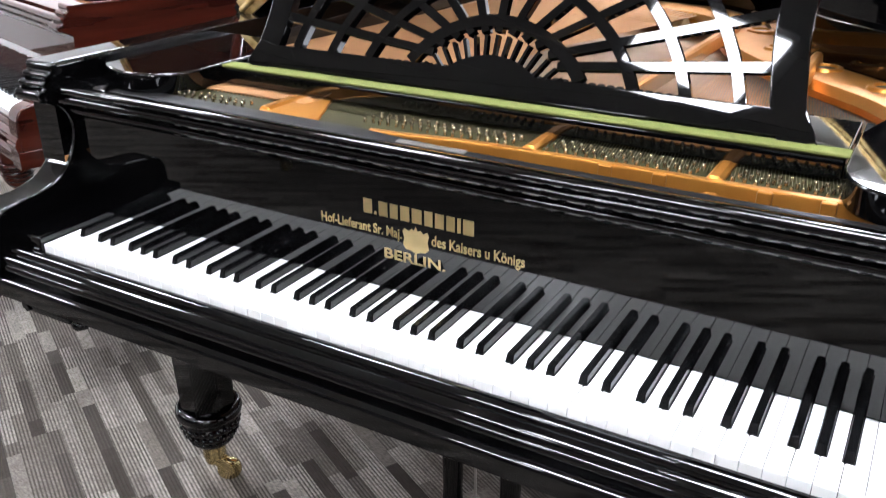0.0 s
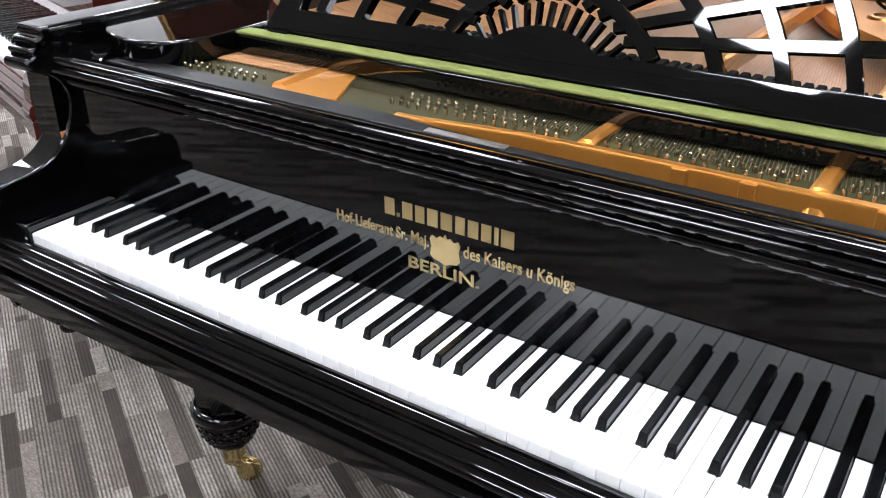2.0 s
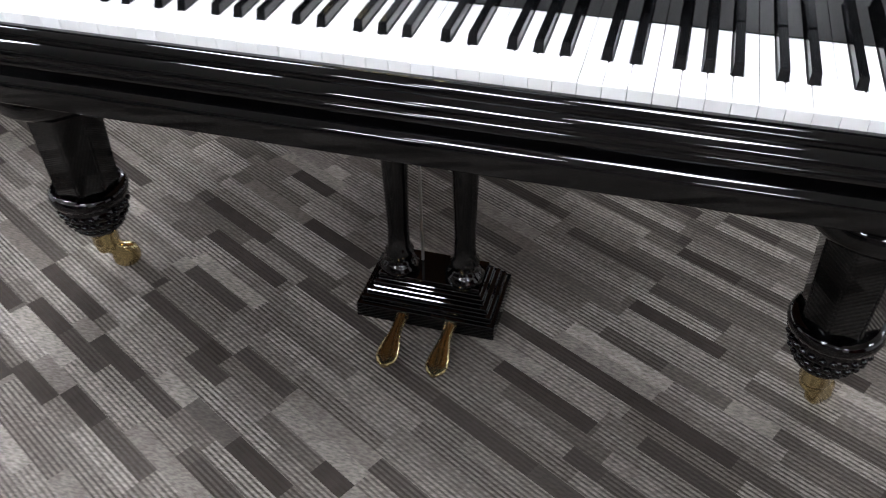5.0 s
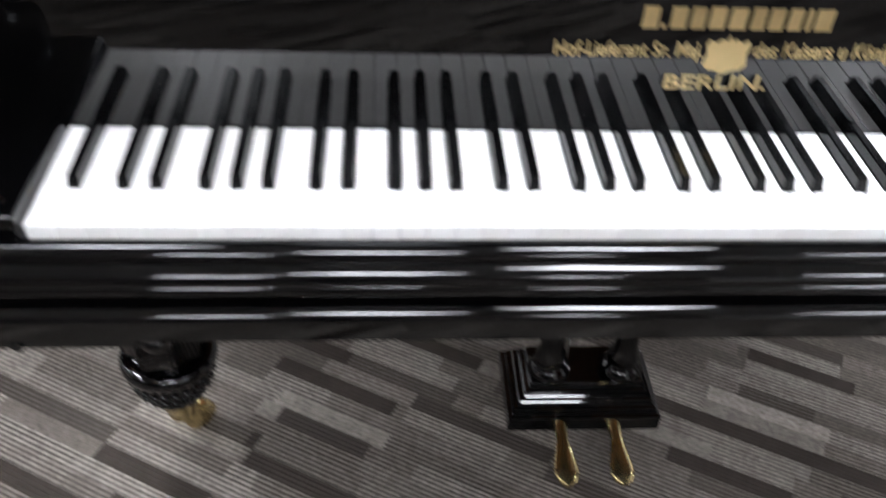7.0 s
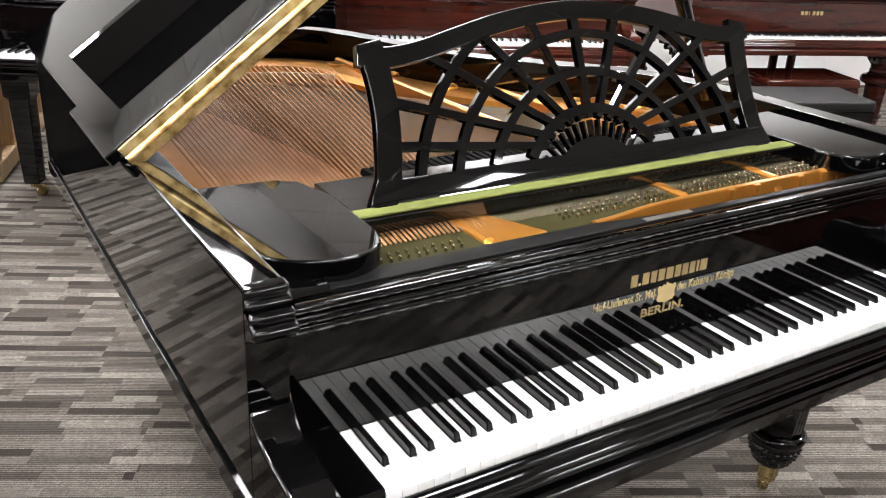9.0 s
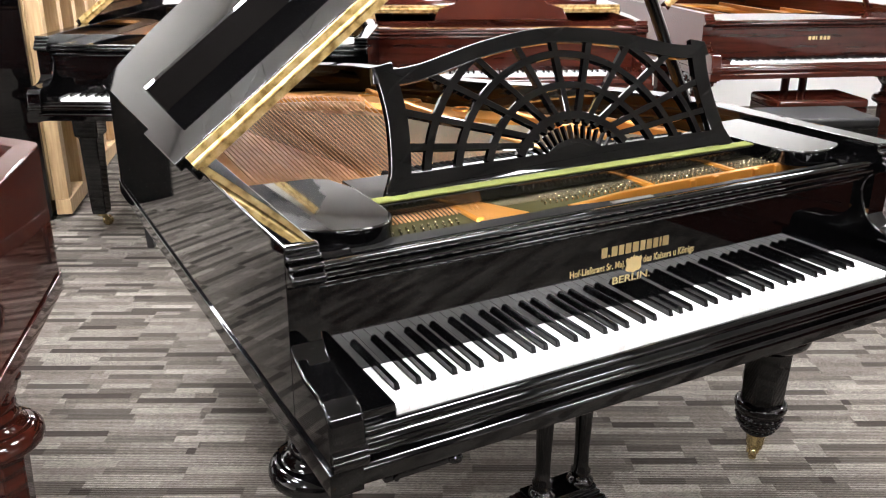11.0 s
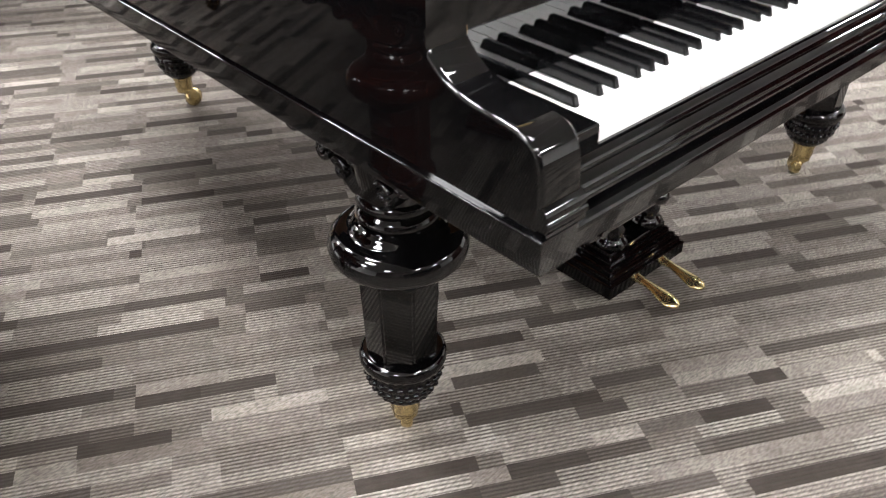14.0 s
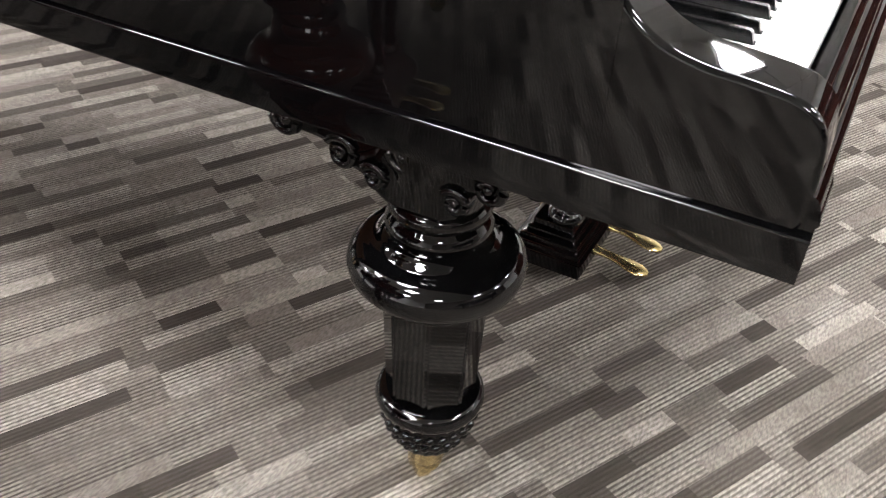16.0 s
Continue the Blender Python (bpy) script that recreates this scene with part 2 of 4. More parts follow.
def prism(bm, pts, axis, a, b, bevel=0.0, seg=2):
    """A polygon in the plane across an axis, drawn out along it from a to b."""
    put = {"x": lambda p, t: (t, p[0], p[1]), "y": lambda p, t: (p[0], t, p[1]), "z": lambda p, t: (p[0], p[1], t)}[axis]
    pts = [Vector(p) for n, p in enumerate(pts) if (Vector(p) - Vector(pts[n - 1])).length > 1e-6]
    k = len(pts)
    turn = sum(pts[n - 1].x * pts[n].y - pts[n].x * pts[n - 1].y for n in range(k))
    side = 1.0 if turn > 0 else -1.0
    way = []
    for n in range(k):
        t0, t1 = (pts[n] - pts[n - 1]).normalized(), (pts[(n + 1) % k] - pts[n]).normalized()
        m0 = Vector((-t0.y, t0.x)) * side
        m1 = Vector((-t1.y, t1.x)) * side
        mid = (m0 + m1).normalized() if (m0 + m1).length > 1e-4 else m0
        way.append(mid / max(mid.dot(m0), 0.5))
    steps = [(bevel * (1 - math.cos(q)), bevel * (1 - math.sin(q))) for q in [math.pi / 2 * s / seg for s in range(seg + 1)]] if bevel else [(0.0, 0.0)]
    up = 1.0 if b > a else -1.0
    rings = [[bm.verts.new(put(p + w * d, a + up * e)) for p, w in zip(pts, way)] for e, d in steps]
    rings += [[bm.verts.new(put(p + w * d, b - up * e)) for p, w in zip(pts, way)] for e, d in steps[::-1]]
    for lo, hi in zip(rings, rings[1:]):
        for n in range(k):
            bm.faces.new((lo[n], lo[(n + 1) % k], hi[(n + 1) % k], hi[n]))
    bm.faces.new(rings[0][::-1])
    bm.faces.new(rings[-1])
    return bm


def lathe(bm, prof, k=32, cx=0.0, cy=0.0, wob=None):
    """Turns a profile of (radius, z) round an upright axis."""
    rings = []
    for r, z in prof:
        rings.append([bm.verts.new((cx + r * (wob(i, z) if wob else 1) * math.cos(2 * math.pi * (i + 0.5) / k),
                                    cy + r * (wob(i, z) if wob else 1) * math.sin(2 * math.pi * (i + 0.5) / k), z)) for i in range(k)])
    for a, b in zip(rings, rings[1:]):
        for i in range(k):
            bm.faces.new((a[i], a[(i + 1) % k], b[(i + 1) % k], b[i]))
    bm.faces.new(rings[0][::-1])
    bm.faces.new(rings[-1])
    return bm


def tube(bm, pts, r, k=6, flat=1.0):
    """A round bar along points; r may be a list."""
    pts = [Vector(p) for p in pts]
    rs = r if isinstance(r, (list, tuple)) else [r] * len(pts)
    rings = []
    for i, p in enumerate(pts):
        d = (pts[min(i + 1, len(pts) - 1)] - pts[max(i - 1, 0)]).normalized()
        s = d.cross(Vector((0, 0, 1)))
        s = s.normalized() if s.length > 1e-3 else Vector((1, 0, 0))
        w = s.cross(d)
        rings.append([bm.verts.new(p + rs[i] * (math.cos(2 * math.pi * j / k) * s + flat * math.sin(2 * math.pi * j / k) * w)) for j in range(k)])
    for a, b in zip(rings, rings[1:]):
        for j in range(k):
            bm.faces.new((a[j], a[(j + 1) % k], b[(j + 1) % k], b[j]))
    bm.faces.new(rings[0][::-1])
    bm.faces.new(rings[-1])
    return bm


def sweep(bm, path, prof, closed=True):
    """Draws a profile of (offset outward, z) along a plan path whose outer side lies to its left."""
    rows = []
    for i, p in enumerate(path):
        a, b = Vector(path[max(i - 1, 0)]), Vector(path[min(i + 1, len(path) - 1)])
        t = (b - a).normalized()
        nrm = Vector((-t.y, t.x))
        rows.append([bm.verts.new((p[0] + nrm.x * d, p[1] + nrm.y * d, z)) for d, z in prof])
    k = len(prof)
    for a, b in zip(rows, rows[1:]):
        for i in range(k if closed else k - 1):
            bm.faces.new((a[i], a[(i + 1) % k], b[(i + 1) % k], b[i]))
    if closed:
        bm.faces.new(rows[0])
        bm.faces.new(rows[-1][::-1])
    return bm


def spline(pts, k=6):
    """A smooth line through points."""
    out = []
    for i in range(len(pts) - 1):
        p = [np.array(pts[min(max(j, 0), len(pts) - 1)], float) for j in (i - 1, i, i + 1, i + 2)]
        for s in range(k):
            t = s / k
            out.append(tuple(0.5 * ((2 * p[1]) + (p[2] - p[0]) * t + (2 * p[0] - 5 * p[1] + 4 * p[2] - p[3]) * t * t + (3 * p[1] - p[0] - 3 * p[2] + p[3]) * t ** 3)))
    return out + [tuple(pts[-1])]


# ---- the room ----
R = pose(0, 0, 0, 0, 0, ROOM)
bm = bmesh.new()
box(bm, -9, 10, -9, 10, -0.12, 0.0)
tagged(part("floor", bm, CARPET), "grey and brown striped block-pattern carpet tiles", "floor", kind="structure").matrix_world = Matrix.Identity(4)
for name, q in (("wall_north", (-5.0, 6.0, 6.0, 6.15)), ("wall_south", (-5.0, 6.0, -4.65, -4.5)), ("wall_west", (-5.15, -5.0, -4.65, 6.15)), ("wall_east", (6.0, 6.15, -4.65, 6.15))):
    bm = bmesh.new()
    box(bm, *q, 0.0, CEIL + 0.1)
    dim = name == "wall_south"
    tagged(part(name, bm, WALL_DARK if dim else WALL, None, "", R), "unseen plain wall, darkened so the black lacquer reflects dark" if dim else "plain white painted showroom wall", "wall", kind="structure")
bm = bmesh.new()
for i in range(20):
    for j in range(18):
        box(bm, -5.15 + 0.6 * i + 0.006, -5.15 + 0.6 * i + 0.594, -4.9 + 0.6 * j + 0.006, -4.9 + 0.6 * j + 0.594, CEIL + 0.02, CEIL + 0.03)
box(bm, -5.2, 6.9, -5.0, 6.2, CEIL + 0.028, CEIL + 0.06)
tagged(part("ceiling", bm, CEILING, None, "", R, soft=False), "white suspended mineral tile ceiling", "ceiling", kind="structure")


def ceiling_light(x, y):
    t = thing("ceiling_light", "square white recessed ceiling light panel, lit", "ceiling light", Matrix.Translation((x, y, CEIL)) @ R, "ceiling light panels")
    bm = bmesh.new()
    for q in ((-0.3, 0.3, -0.3, -0.28), (-0.3, 0.3, 0.28, 0.3), (-0.3, -0.28, -0.28, 0.28), (0.28, 0.3, -0.28, 0.28)):
        box(bm, *q, -0.014, 0.018)
    part("frame", bm, WHITE_METAL, t, "", soft=False)
    bm = bmesh.new()
    box(bm, -0.279, 0.279, -0.279, 0.279, -0.010, 0.012, 0.003)
    part("diffuser", bm, GLOW, t, "glowing white diffuser", soft=False)
    return t


light = ceiling_light(0.26, -1.82)
# some panels are added unseen to fill the room; (-0.95, 2.45) brightens the floor
for x, y in ((2.91, -3.23), (-0.62, 0.95), (-0.95, 2.45), (-1.80, 0.60), (1.02, -0.15), (-0.63, -3.50), (1.60, -4.70), (-0.15, 3.75), (3.20, 4.55), (2.25, 2.35), (-2.5, 2.5),
             (4.35, 0.45), (4.9, 3.1), (0.9, 5.3), (-3.1, -1.6), (0.95, 3.95), (-3.6, 0.9), (-1.35, 5.0)):
    copy_thing(light, Matrix.Translation((x, y, CEIL)) @ R)


# ---- grand pianos ----
KEY = 0.0235                       # one white key's width
WIDE = 52 * KEY                    # the keyboard
KT = 0.70                          # height of the white keys
XL, XR = -0.131, 1.353             # outer faces of the case
OFF = {1: 0.02115, 3: 0.04935, 6: 0.09064, 8: 0.1175, 10: 0.1444}
BLACKS = [-5 * KEY + OFF[10]] + [2 * KEY + 7 * KEY * o + OFF[s] for o in range(7) for s in (1, 3, 6, 8, 10)]
OUTLINE = [(XL, 0.12), (XL, 0.7), (XL, 1.2), (XL, 1.70)] + spline([(XL, 1.75), (-0.1295, 1.788), (-0.118, 1.806), (-0.085, 1.826), (0.0, 1.868), (0.13, 1.915), (0.30, 1.945), (0.48, 1.94), (0.64, 1.885), (0.76, 1.77),
    (0.83, 1.60), (0.89, 1.42), (0.98, 1.27), (1.11, 1.14), (1.23, 1.01), (1.315, 0.86), (1.35, 0.70), (XR, 0.6)], 5) + [(XR, 0.4), (XR, 0.12)]
INSIDE = [(XL, 0.12), (XL, 0.7), (XL, 1.2), (XL, 1.56)] + spline([(XL, 1.58), (-0.115, 1.68), (-0.06, 1.765), (0.03, 1.835), (0.14, 1.885), (0.30, 1.915), (0.48, 1.91), (0.64, 1.86), (0.76, 1.75),
    (0.83, 1.60), (0.89, 1.42), (0.98, 1.27), (1.11, 1.14), (1.23, 1.01), (1.315, 0.86), (1.35, 0.70), (XR, 0.6)], 5) + [(XR, 0.4), (XR, 0.12)]
CORNERED = [(XL, 0.12), (XL, 0.7), (XL, 1.2), (XL, 1.56)] + spline([(XL, 1.58), (-0.115, 1.68), (-0.06, 1.765), (0.03, 1.835), (0.14, 1.885), (0.30, 1.915), (0.48, 1.91), (0.64, 1.85), (0.75, 1.72),
    (0.82, 1.52), (0.88, 1.30), (0.95, 1.09), (1.04, 0.93), (1.15, 0.81), (1.255, 0.725), (1.325, 0.672)], 4) + [(1.345, 0.652), (XR, 0.625), (XR, 0.4), (XR, 0.12)]   # bentside meeting the cheek at a corner
ARM = spline([(-0.037, 0.641), (-0.041, 0.66), (-0.040, 0.70), (-0.034, 0.729), (-0.016, 0.745), (0.02, 0.751), (0.055, 0.754), (0.088, 0.763), (0.116, 0.783), (0.134, 0.812),
    (0.142, 0.842), (0.139, 0.862), (0.128, 0.879), (0.112, 0.890), (0.099, 0.896)], 4) + spline([(0.0935, 0.898), (0.0885, 0.903), (0.0875, 0.9095), (0.0915, 0.9155), (0.0985, 0.917)], 3) + \
    spline([(0.1005, 0.9185), (0.0975, 0.923), (0.099, 0.928), (0.1055, 0.930)], 3) + spline([(0.1105, 0.9315), (0.108, 0.936), (0.110, 0.941), (0.1165, 0.943)], 3) + \
    spline([(0.1185, 0.945), (0.1175, 0.951), (0.121, 0.9562), (0.128, 0.957)], 3) + [(0.1355, 0.957), (0.137, 0.953), (0.19, 0.953), (0.19, 0.641)]


def inset(path, d):
    out = []
    for i, p in enumerate(path):
        t = (Vector(path[min(i + 1, len(path) - 1)]) - Vector(path[max(i - 1, 0)])).normalized()
        out.append((p[0] + t.y * d, p[1] - t.x * d))
    return out


def white_key_mesh(i):
    """One white key, cut out beside the black keys next to it."""
    x0, g = i * KEY, 0.0004
    l, r = g, KEY - g
    tl, tr = l, r
    for b in BLACKS:
        if -0.008 < b - x0 < 0.010:
            tl = max(tl, b - x0 + 0.0066)
        if -0.010 < b - x0 - KEY < 0.008:
            tr = min(tr, b - x0 - 0.0066)
    bm = bmesh.new()
    poly = [(l, 0.0), (r, 0.0), (r, 0.0492), (tr, 0.0492), (tr, 0.1445), (tl, 0.1445), (tl, 0.0492), (l, 0.0492)]
    poly = [p for j, p in enumerate(poly) if (Vector(p) - Vector(poly[j - 1])).length > 1e-5]
    prism(bm, poly, "z", KT - 0.022, KT)
    es = [e for e in bm.edges if all(v.co.z > KT - 1e-4 for v in e.verts) and min(v.co.y for v in e.verts) < 0.049]
    bmesh.ops.bevel(bm, geom=es, offset=0.0008, segments=2, affect="EDGES")
    return bm


def black_key_bm(x=0.0):
    bm = bmesh.new()
    lo = [(-0.0056, 0.0495), (0.0056, 0.0495), (0.0056, 0.1445), (-0.0056, 0.1445)]
    hi = [(-0.0046, 0.0545), (0.0046, 0.0545), (0.0046, 0.1445), (-0.0046, 0.1445)]
    vs = [bm.verts.new((x + a, b, KT - 0.004)) for a, b in lo] + [bm.verts.new((x + a, b, KT + 0.0115)) for a, b in hi]
    fs = [bm.faces.new([vs[i] for i in q]) for q in ((3, 2, 1, 0), (4, 5, 6, 7), (0, 1, 5, 4), (1, 2, 6, 5), (2, 3, 7, 6), (3, 0, 4, 7))]
    es = list({e for q in fs[1:4] for e in q.edges if sum(v.co.z > KT for v in e.verts) >= 1})
    bmesh.ops.bevel(bm, geom=es, offset=0.0014, segments=2, affect="EDGES")
    return bm


def keyboard(t, fine):
    if fine:
        made = {}
        for i in range(52):
            bm = white_key_mesh(i)
            sig = tuple(sorted((round(v.co.x, 4), round(v.co.y, 4)) for v in bm.verts))
            if sig in made:
                bm.free()
                share("white_key", made[sig], t, pose(i * KEY, 0, 0))
            else:
                ob = part("white_key", bm, IVORY, t, "", pose(i * KEY, 0, 0))
                made[sig] = ob.data
        first = part("black_key", black_key_bm(), EBONY, t, "", pose(BLACKS[0], 0, 0))
        for b in BLACKS[1:]:
            share("black_key", first.data, t, pose(b, 0, 0))
    else:
        bm = bmesh.new()
        for i in range(52):
            box(bm, i * KEY + 0.0006, (i + 1) * KEY - 0.0006, 0, 0.1445, KT - 0.02, KT)
        tagged(part("white_keys", bm, IVORY, t, soft=False), kind="stuff")
        bm = bmesh.new()
        for b in BLACKS:
            box(bm, b - 0.005, b + 0.005, 0.05, 0.1445, KT, KT + 0.0115)
        tagged(part("black_keys", bm, EBONY, t, soft=False), kind="stuff")


def leg_meshes(M, fine):
    """A turned grand leg with a carved bracket on top, standing at the origin; the meshes are shared by all legs of a piano."""
    k = 48 if fine else 20
    bm = bmesh.new()
    lathe(bm, [(0.066, 0.604), (0.066, 0.575), (0.062, 0.545), (0.056, 0.515), (0.052, 0.497), (0.056, 0.493), (0.058, 0.486), (0.056, 0.479), (0.053, 0.476), (0.056, 0.472), (0.0605, 0.466), (0.0605, 0.458),
               (0.056, 0.452), (0.060, 0.449), (0.066, 0.446), (0.069, 0.440), (0.078, 0.437), (0.084, 0.436), (0.091, 0.433), (0.099, 0.424), (0.103, 0.412), (0.101, 0.399), (0.093, 0.389), (0.082, 0.384), (0.071, 0.382), (0.068, 0.376), (0.060, 0.370)], k)
    cap = bm
    bm = bmesh.new()
    lathe(bm, [(0.064, 0.372), (0.0575, 0.19), (0.057, 0.178)], 8)
    bmesh.ops.bevel(bm, geom=list(bm.edges), offset=0.003, segments=2, affect="EDGES")
    col = bm
    bm = bmesh.new()
    if fine:
        for z, rad, b in ((0.1625, 0.0590, 0.0064), (0.1425, 0.0535, 0.0062), (0.1235, 0.0440, 0.0056)):
            kk = int(2 * math.pi * rad / (2.35 * b))
            for i in range(kk):
                a = 2 * math.pi * i / kk
                bmesh.ops.create_icosphere(bm, subdivisions=2, radius=b, matrix=Matrix.Translation((rad * math.cos(a), rad * math.sin(a), z)))
    lathe(bm, [(0.055, 0.208), (0.062, 0.208), (0.068, 0.203), (0.0705, 0.194), (0.068, 0.184), (0.062, 0.179), (0.0575, 0.176), (0.058, 0.170), (0.060, 0.166)], k)
    lathe(bm, [(0.058, 0.168), (0.0605, 0.164), (0.0605, 0.157), (0.0575, 0.151), (0.053, 0.148), (0.0545, 0.144), (0.0545, 0.138), (0.051, 0.132), (0.0465, 0.129), (0.047, 0.124), (0.0455, 0.118), (0.040, 0.111), (0.033, 0.106), (0.026, 0.101)], k,
          wob=lambda i, z: 1.0 + (0.006 if i % 3 == 1 else -0.004 if i % 3 == 0 else 0.0))
    bulb = bm
    return cap, col, bulb


def caster_bms():
    cup = lathe(bmesh.new(), [(0.016, 0.062), (0.022, 0.066), (0.025, 0.074), (0.024, 0.088), (0.027, 0.095), (0.028, 0.103), (0.020, 0.104)], 20)
    fork = bmesh.new()
    for s in (-1, 1):
        prism(fork, [(-0.014, 0.068), (0.012, 0.068), (0.036, 0.036), (0.038, 0.020), (0.026, 0.016), (0.006, 0.040)], "x", s * 0.012, s * 0.016, 0.001, 1)
    lathe(fork, [(0.021, 0.056), (0.022, 0.062), (0.020, 0.070)], 16)
    wheel = bmesh.new()
    lathe(wheel, [(0.022, -0.010), (0.026, -0.007), (0.0265, 0.0), (0.026, 0.007), (0.022, 0.010)], 24)
    bmesh.ops.rotate(wheel, cent=(0, 0, 0), matrix=Matrix.Rotation(radians(90), 3, "Y"), verts=wheel.verts)
    bmesh.ops.translate(wheel, vec=(0, 0.027, 0.0265), verts=wheel.verts)
    for piece in (fork, wheel):
        bmesh.ops.rotate(piece, cent=(0, 0, 0), matrix=Matrix.Rotation(radians(-45), 3, "Z"), verts=piece.verts)
    return cup, fork, wheel


def bracket_bm():
    """The carved scroll bracket that joins a leg to the case, running both ways along y."""
    bm = bmesh.new()
    prof = spline([(-0.140, 0.604), (-0.146, 0.586), (-0.128, 0.570), (-0.104, 0.566), (-0.082, 0.548), (-0.060, 0.540), (-0.048, 0.508), (-0.03, 0.495)], 4)
    prof2 = spline([(0.03, 0.495), (0.05, 0.507), (0.068, 0.524), (0.092, 0.530), (0.112, 0.548), (0.155, 0.553), (0.188, 0.570), (0.228, 0.568), (0.253, 0.580), (0.257, 0.596), (0.246, 0.604)], 4)
    prism(bm, prof + prof2, "x", -0.056, 0.056, 0.010, 3)
    return bm


def scroll_bms():
    """The volutes carved on the bracket, each a rolled band with a boss in its middle."""
    out = []
    for y0, z0, c, big in ((0.234, 0.584, 1, 0.95), (0.155, 0.566, 1, 1.15), (0.088, 0.546, -1, 0.95), (0.048, 0.530, -1, 0.7), (-0.126, 0.582, -1, 0.9), (-0.080, 0.560, -1, 0.95), (-0.045, 0.532, -1, 0.7), (0.012, 0.566, 1, 1.2)):
        turns = 22
        line = [(y0 + c * big * (0.0035 + 0.00085 * a) * math.cos(a * 0.42), z0 + big * (0.0035 + 0.00085 * a) * math.sin(a * 0.42)) for a in range(turns)]
        for s in (-1, 1):
            bm = bmesh.new()
            tube(bm, [(s * 0.057, y, z) for y, z in line], [0.0034 + 0.00016 * a for a in range(turns)], 8)
            bmesh.ops.create_icosphere(bm, subdivisions=2, radius=0.007 * big, matrix=Matrix.Translation((s * 0.057, y0, z0)))
            tube(bm, [(s * 0.002, y0, z0), (s * 0.056, y0, z0)], 0.017 * big, 16)
            out.append(bm)
    return out


def plain_legs(t, M, places):
    """Square tapered legs with a block foot on brass casters."""
    for x, y, rz in places:
        bm = bmesh.new()
        rings = [[bm.verts.new((a * w, b * w, z)) for a, b in ((-1, -1), (1, -1), (1, 1), (-1, 1))] for w, z in ((0.034, 0.072), (0.036, 0.10), (0.044, 0.46), (0.058, 0.47), (0.060, 0.604))]
        for lo, hi in zip(rings, rings[1:]):
            for i in range(4):
                bm.faces.new((lo[i], lo[(i + 1) % 4], hi[(i + 1) % 4], hi[i]))
        bm.faces.new(rings[0][::-1])
        bm.faces.new(rings[-1])
        bmesh.ops.bevel(bm, geom=list(bm.edges), offset=0.003, segments=2, affect="EDGES")
        leg = part("leg", bm, M, t, "square tapered leg", pose(x, y, 0, 0, 0, rz))
        for nm, b in zip(("caster_cup", "caster_fork", "caster_wheel"), caster_bms()):
            part(nm, b, BRASS, leg, "brass caster", turned=nm != "caster_fork")


def add_legs(t, M, fine, places):
    data = []
    for n_, (x, y, rz) in enumerate(places):
        if n_ == 0:
            cap, col, bulb = leg_meshes(M, fine)
            leg = part("leg", col, M, t, "turned octagonal leg", pose(x, y, 0, 0, 0, rz))
            kids = [part("leg_ring", cap, M, leg, turned=True), part("leg_bulb", bulb, M, leg, "turned bulb with beaded rows", turned=True), part("leg_bracket", bracket_bm(), M, leg, "carved scroll bracket")]
            kids += [part("scroll", b, M, leg, turned=True) for b in scroll_bms()]
            for nm, b in zip(("caster_cup", "caster_fork", "caster_wheel"), caster_bms()):
                kids.append(part(nm, b, BRASS, leg, "brass caster", turned=nm != "caster_fork"))
            data = [leg.data] + [(q.name.split(".")[0], q.data) for q in kids]
        else:
            leg = share("leg", data[0], t, pose(x, y, 0, 0, 0, rz))
            leg["label"] = "turned octagonal leg"
            for nm, me in data[1:]:
                share(nm, me, leg, Matrix.Identity(4))


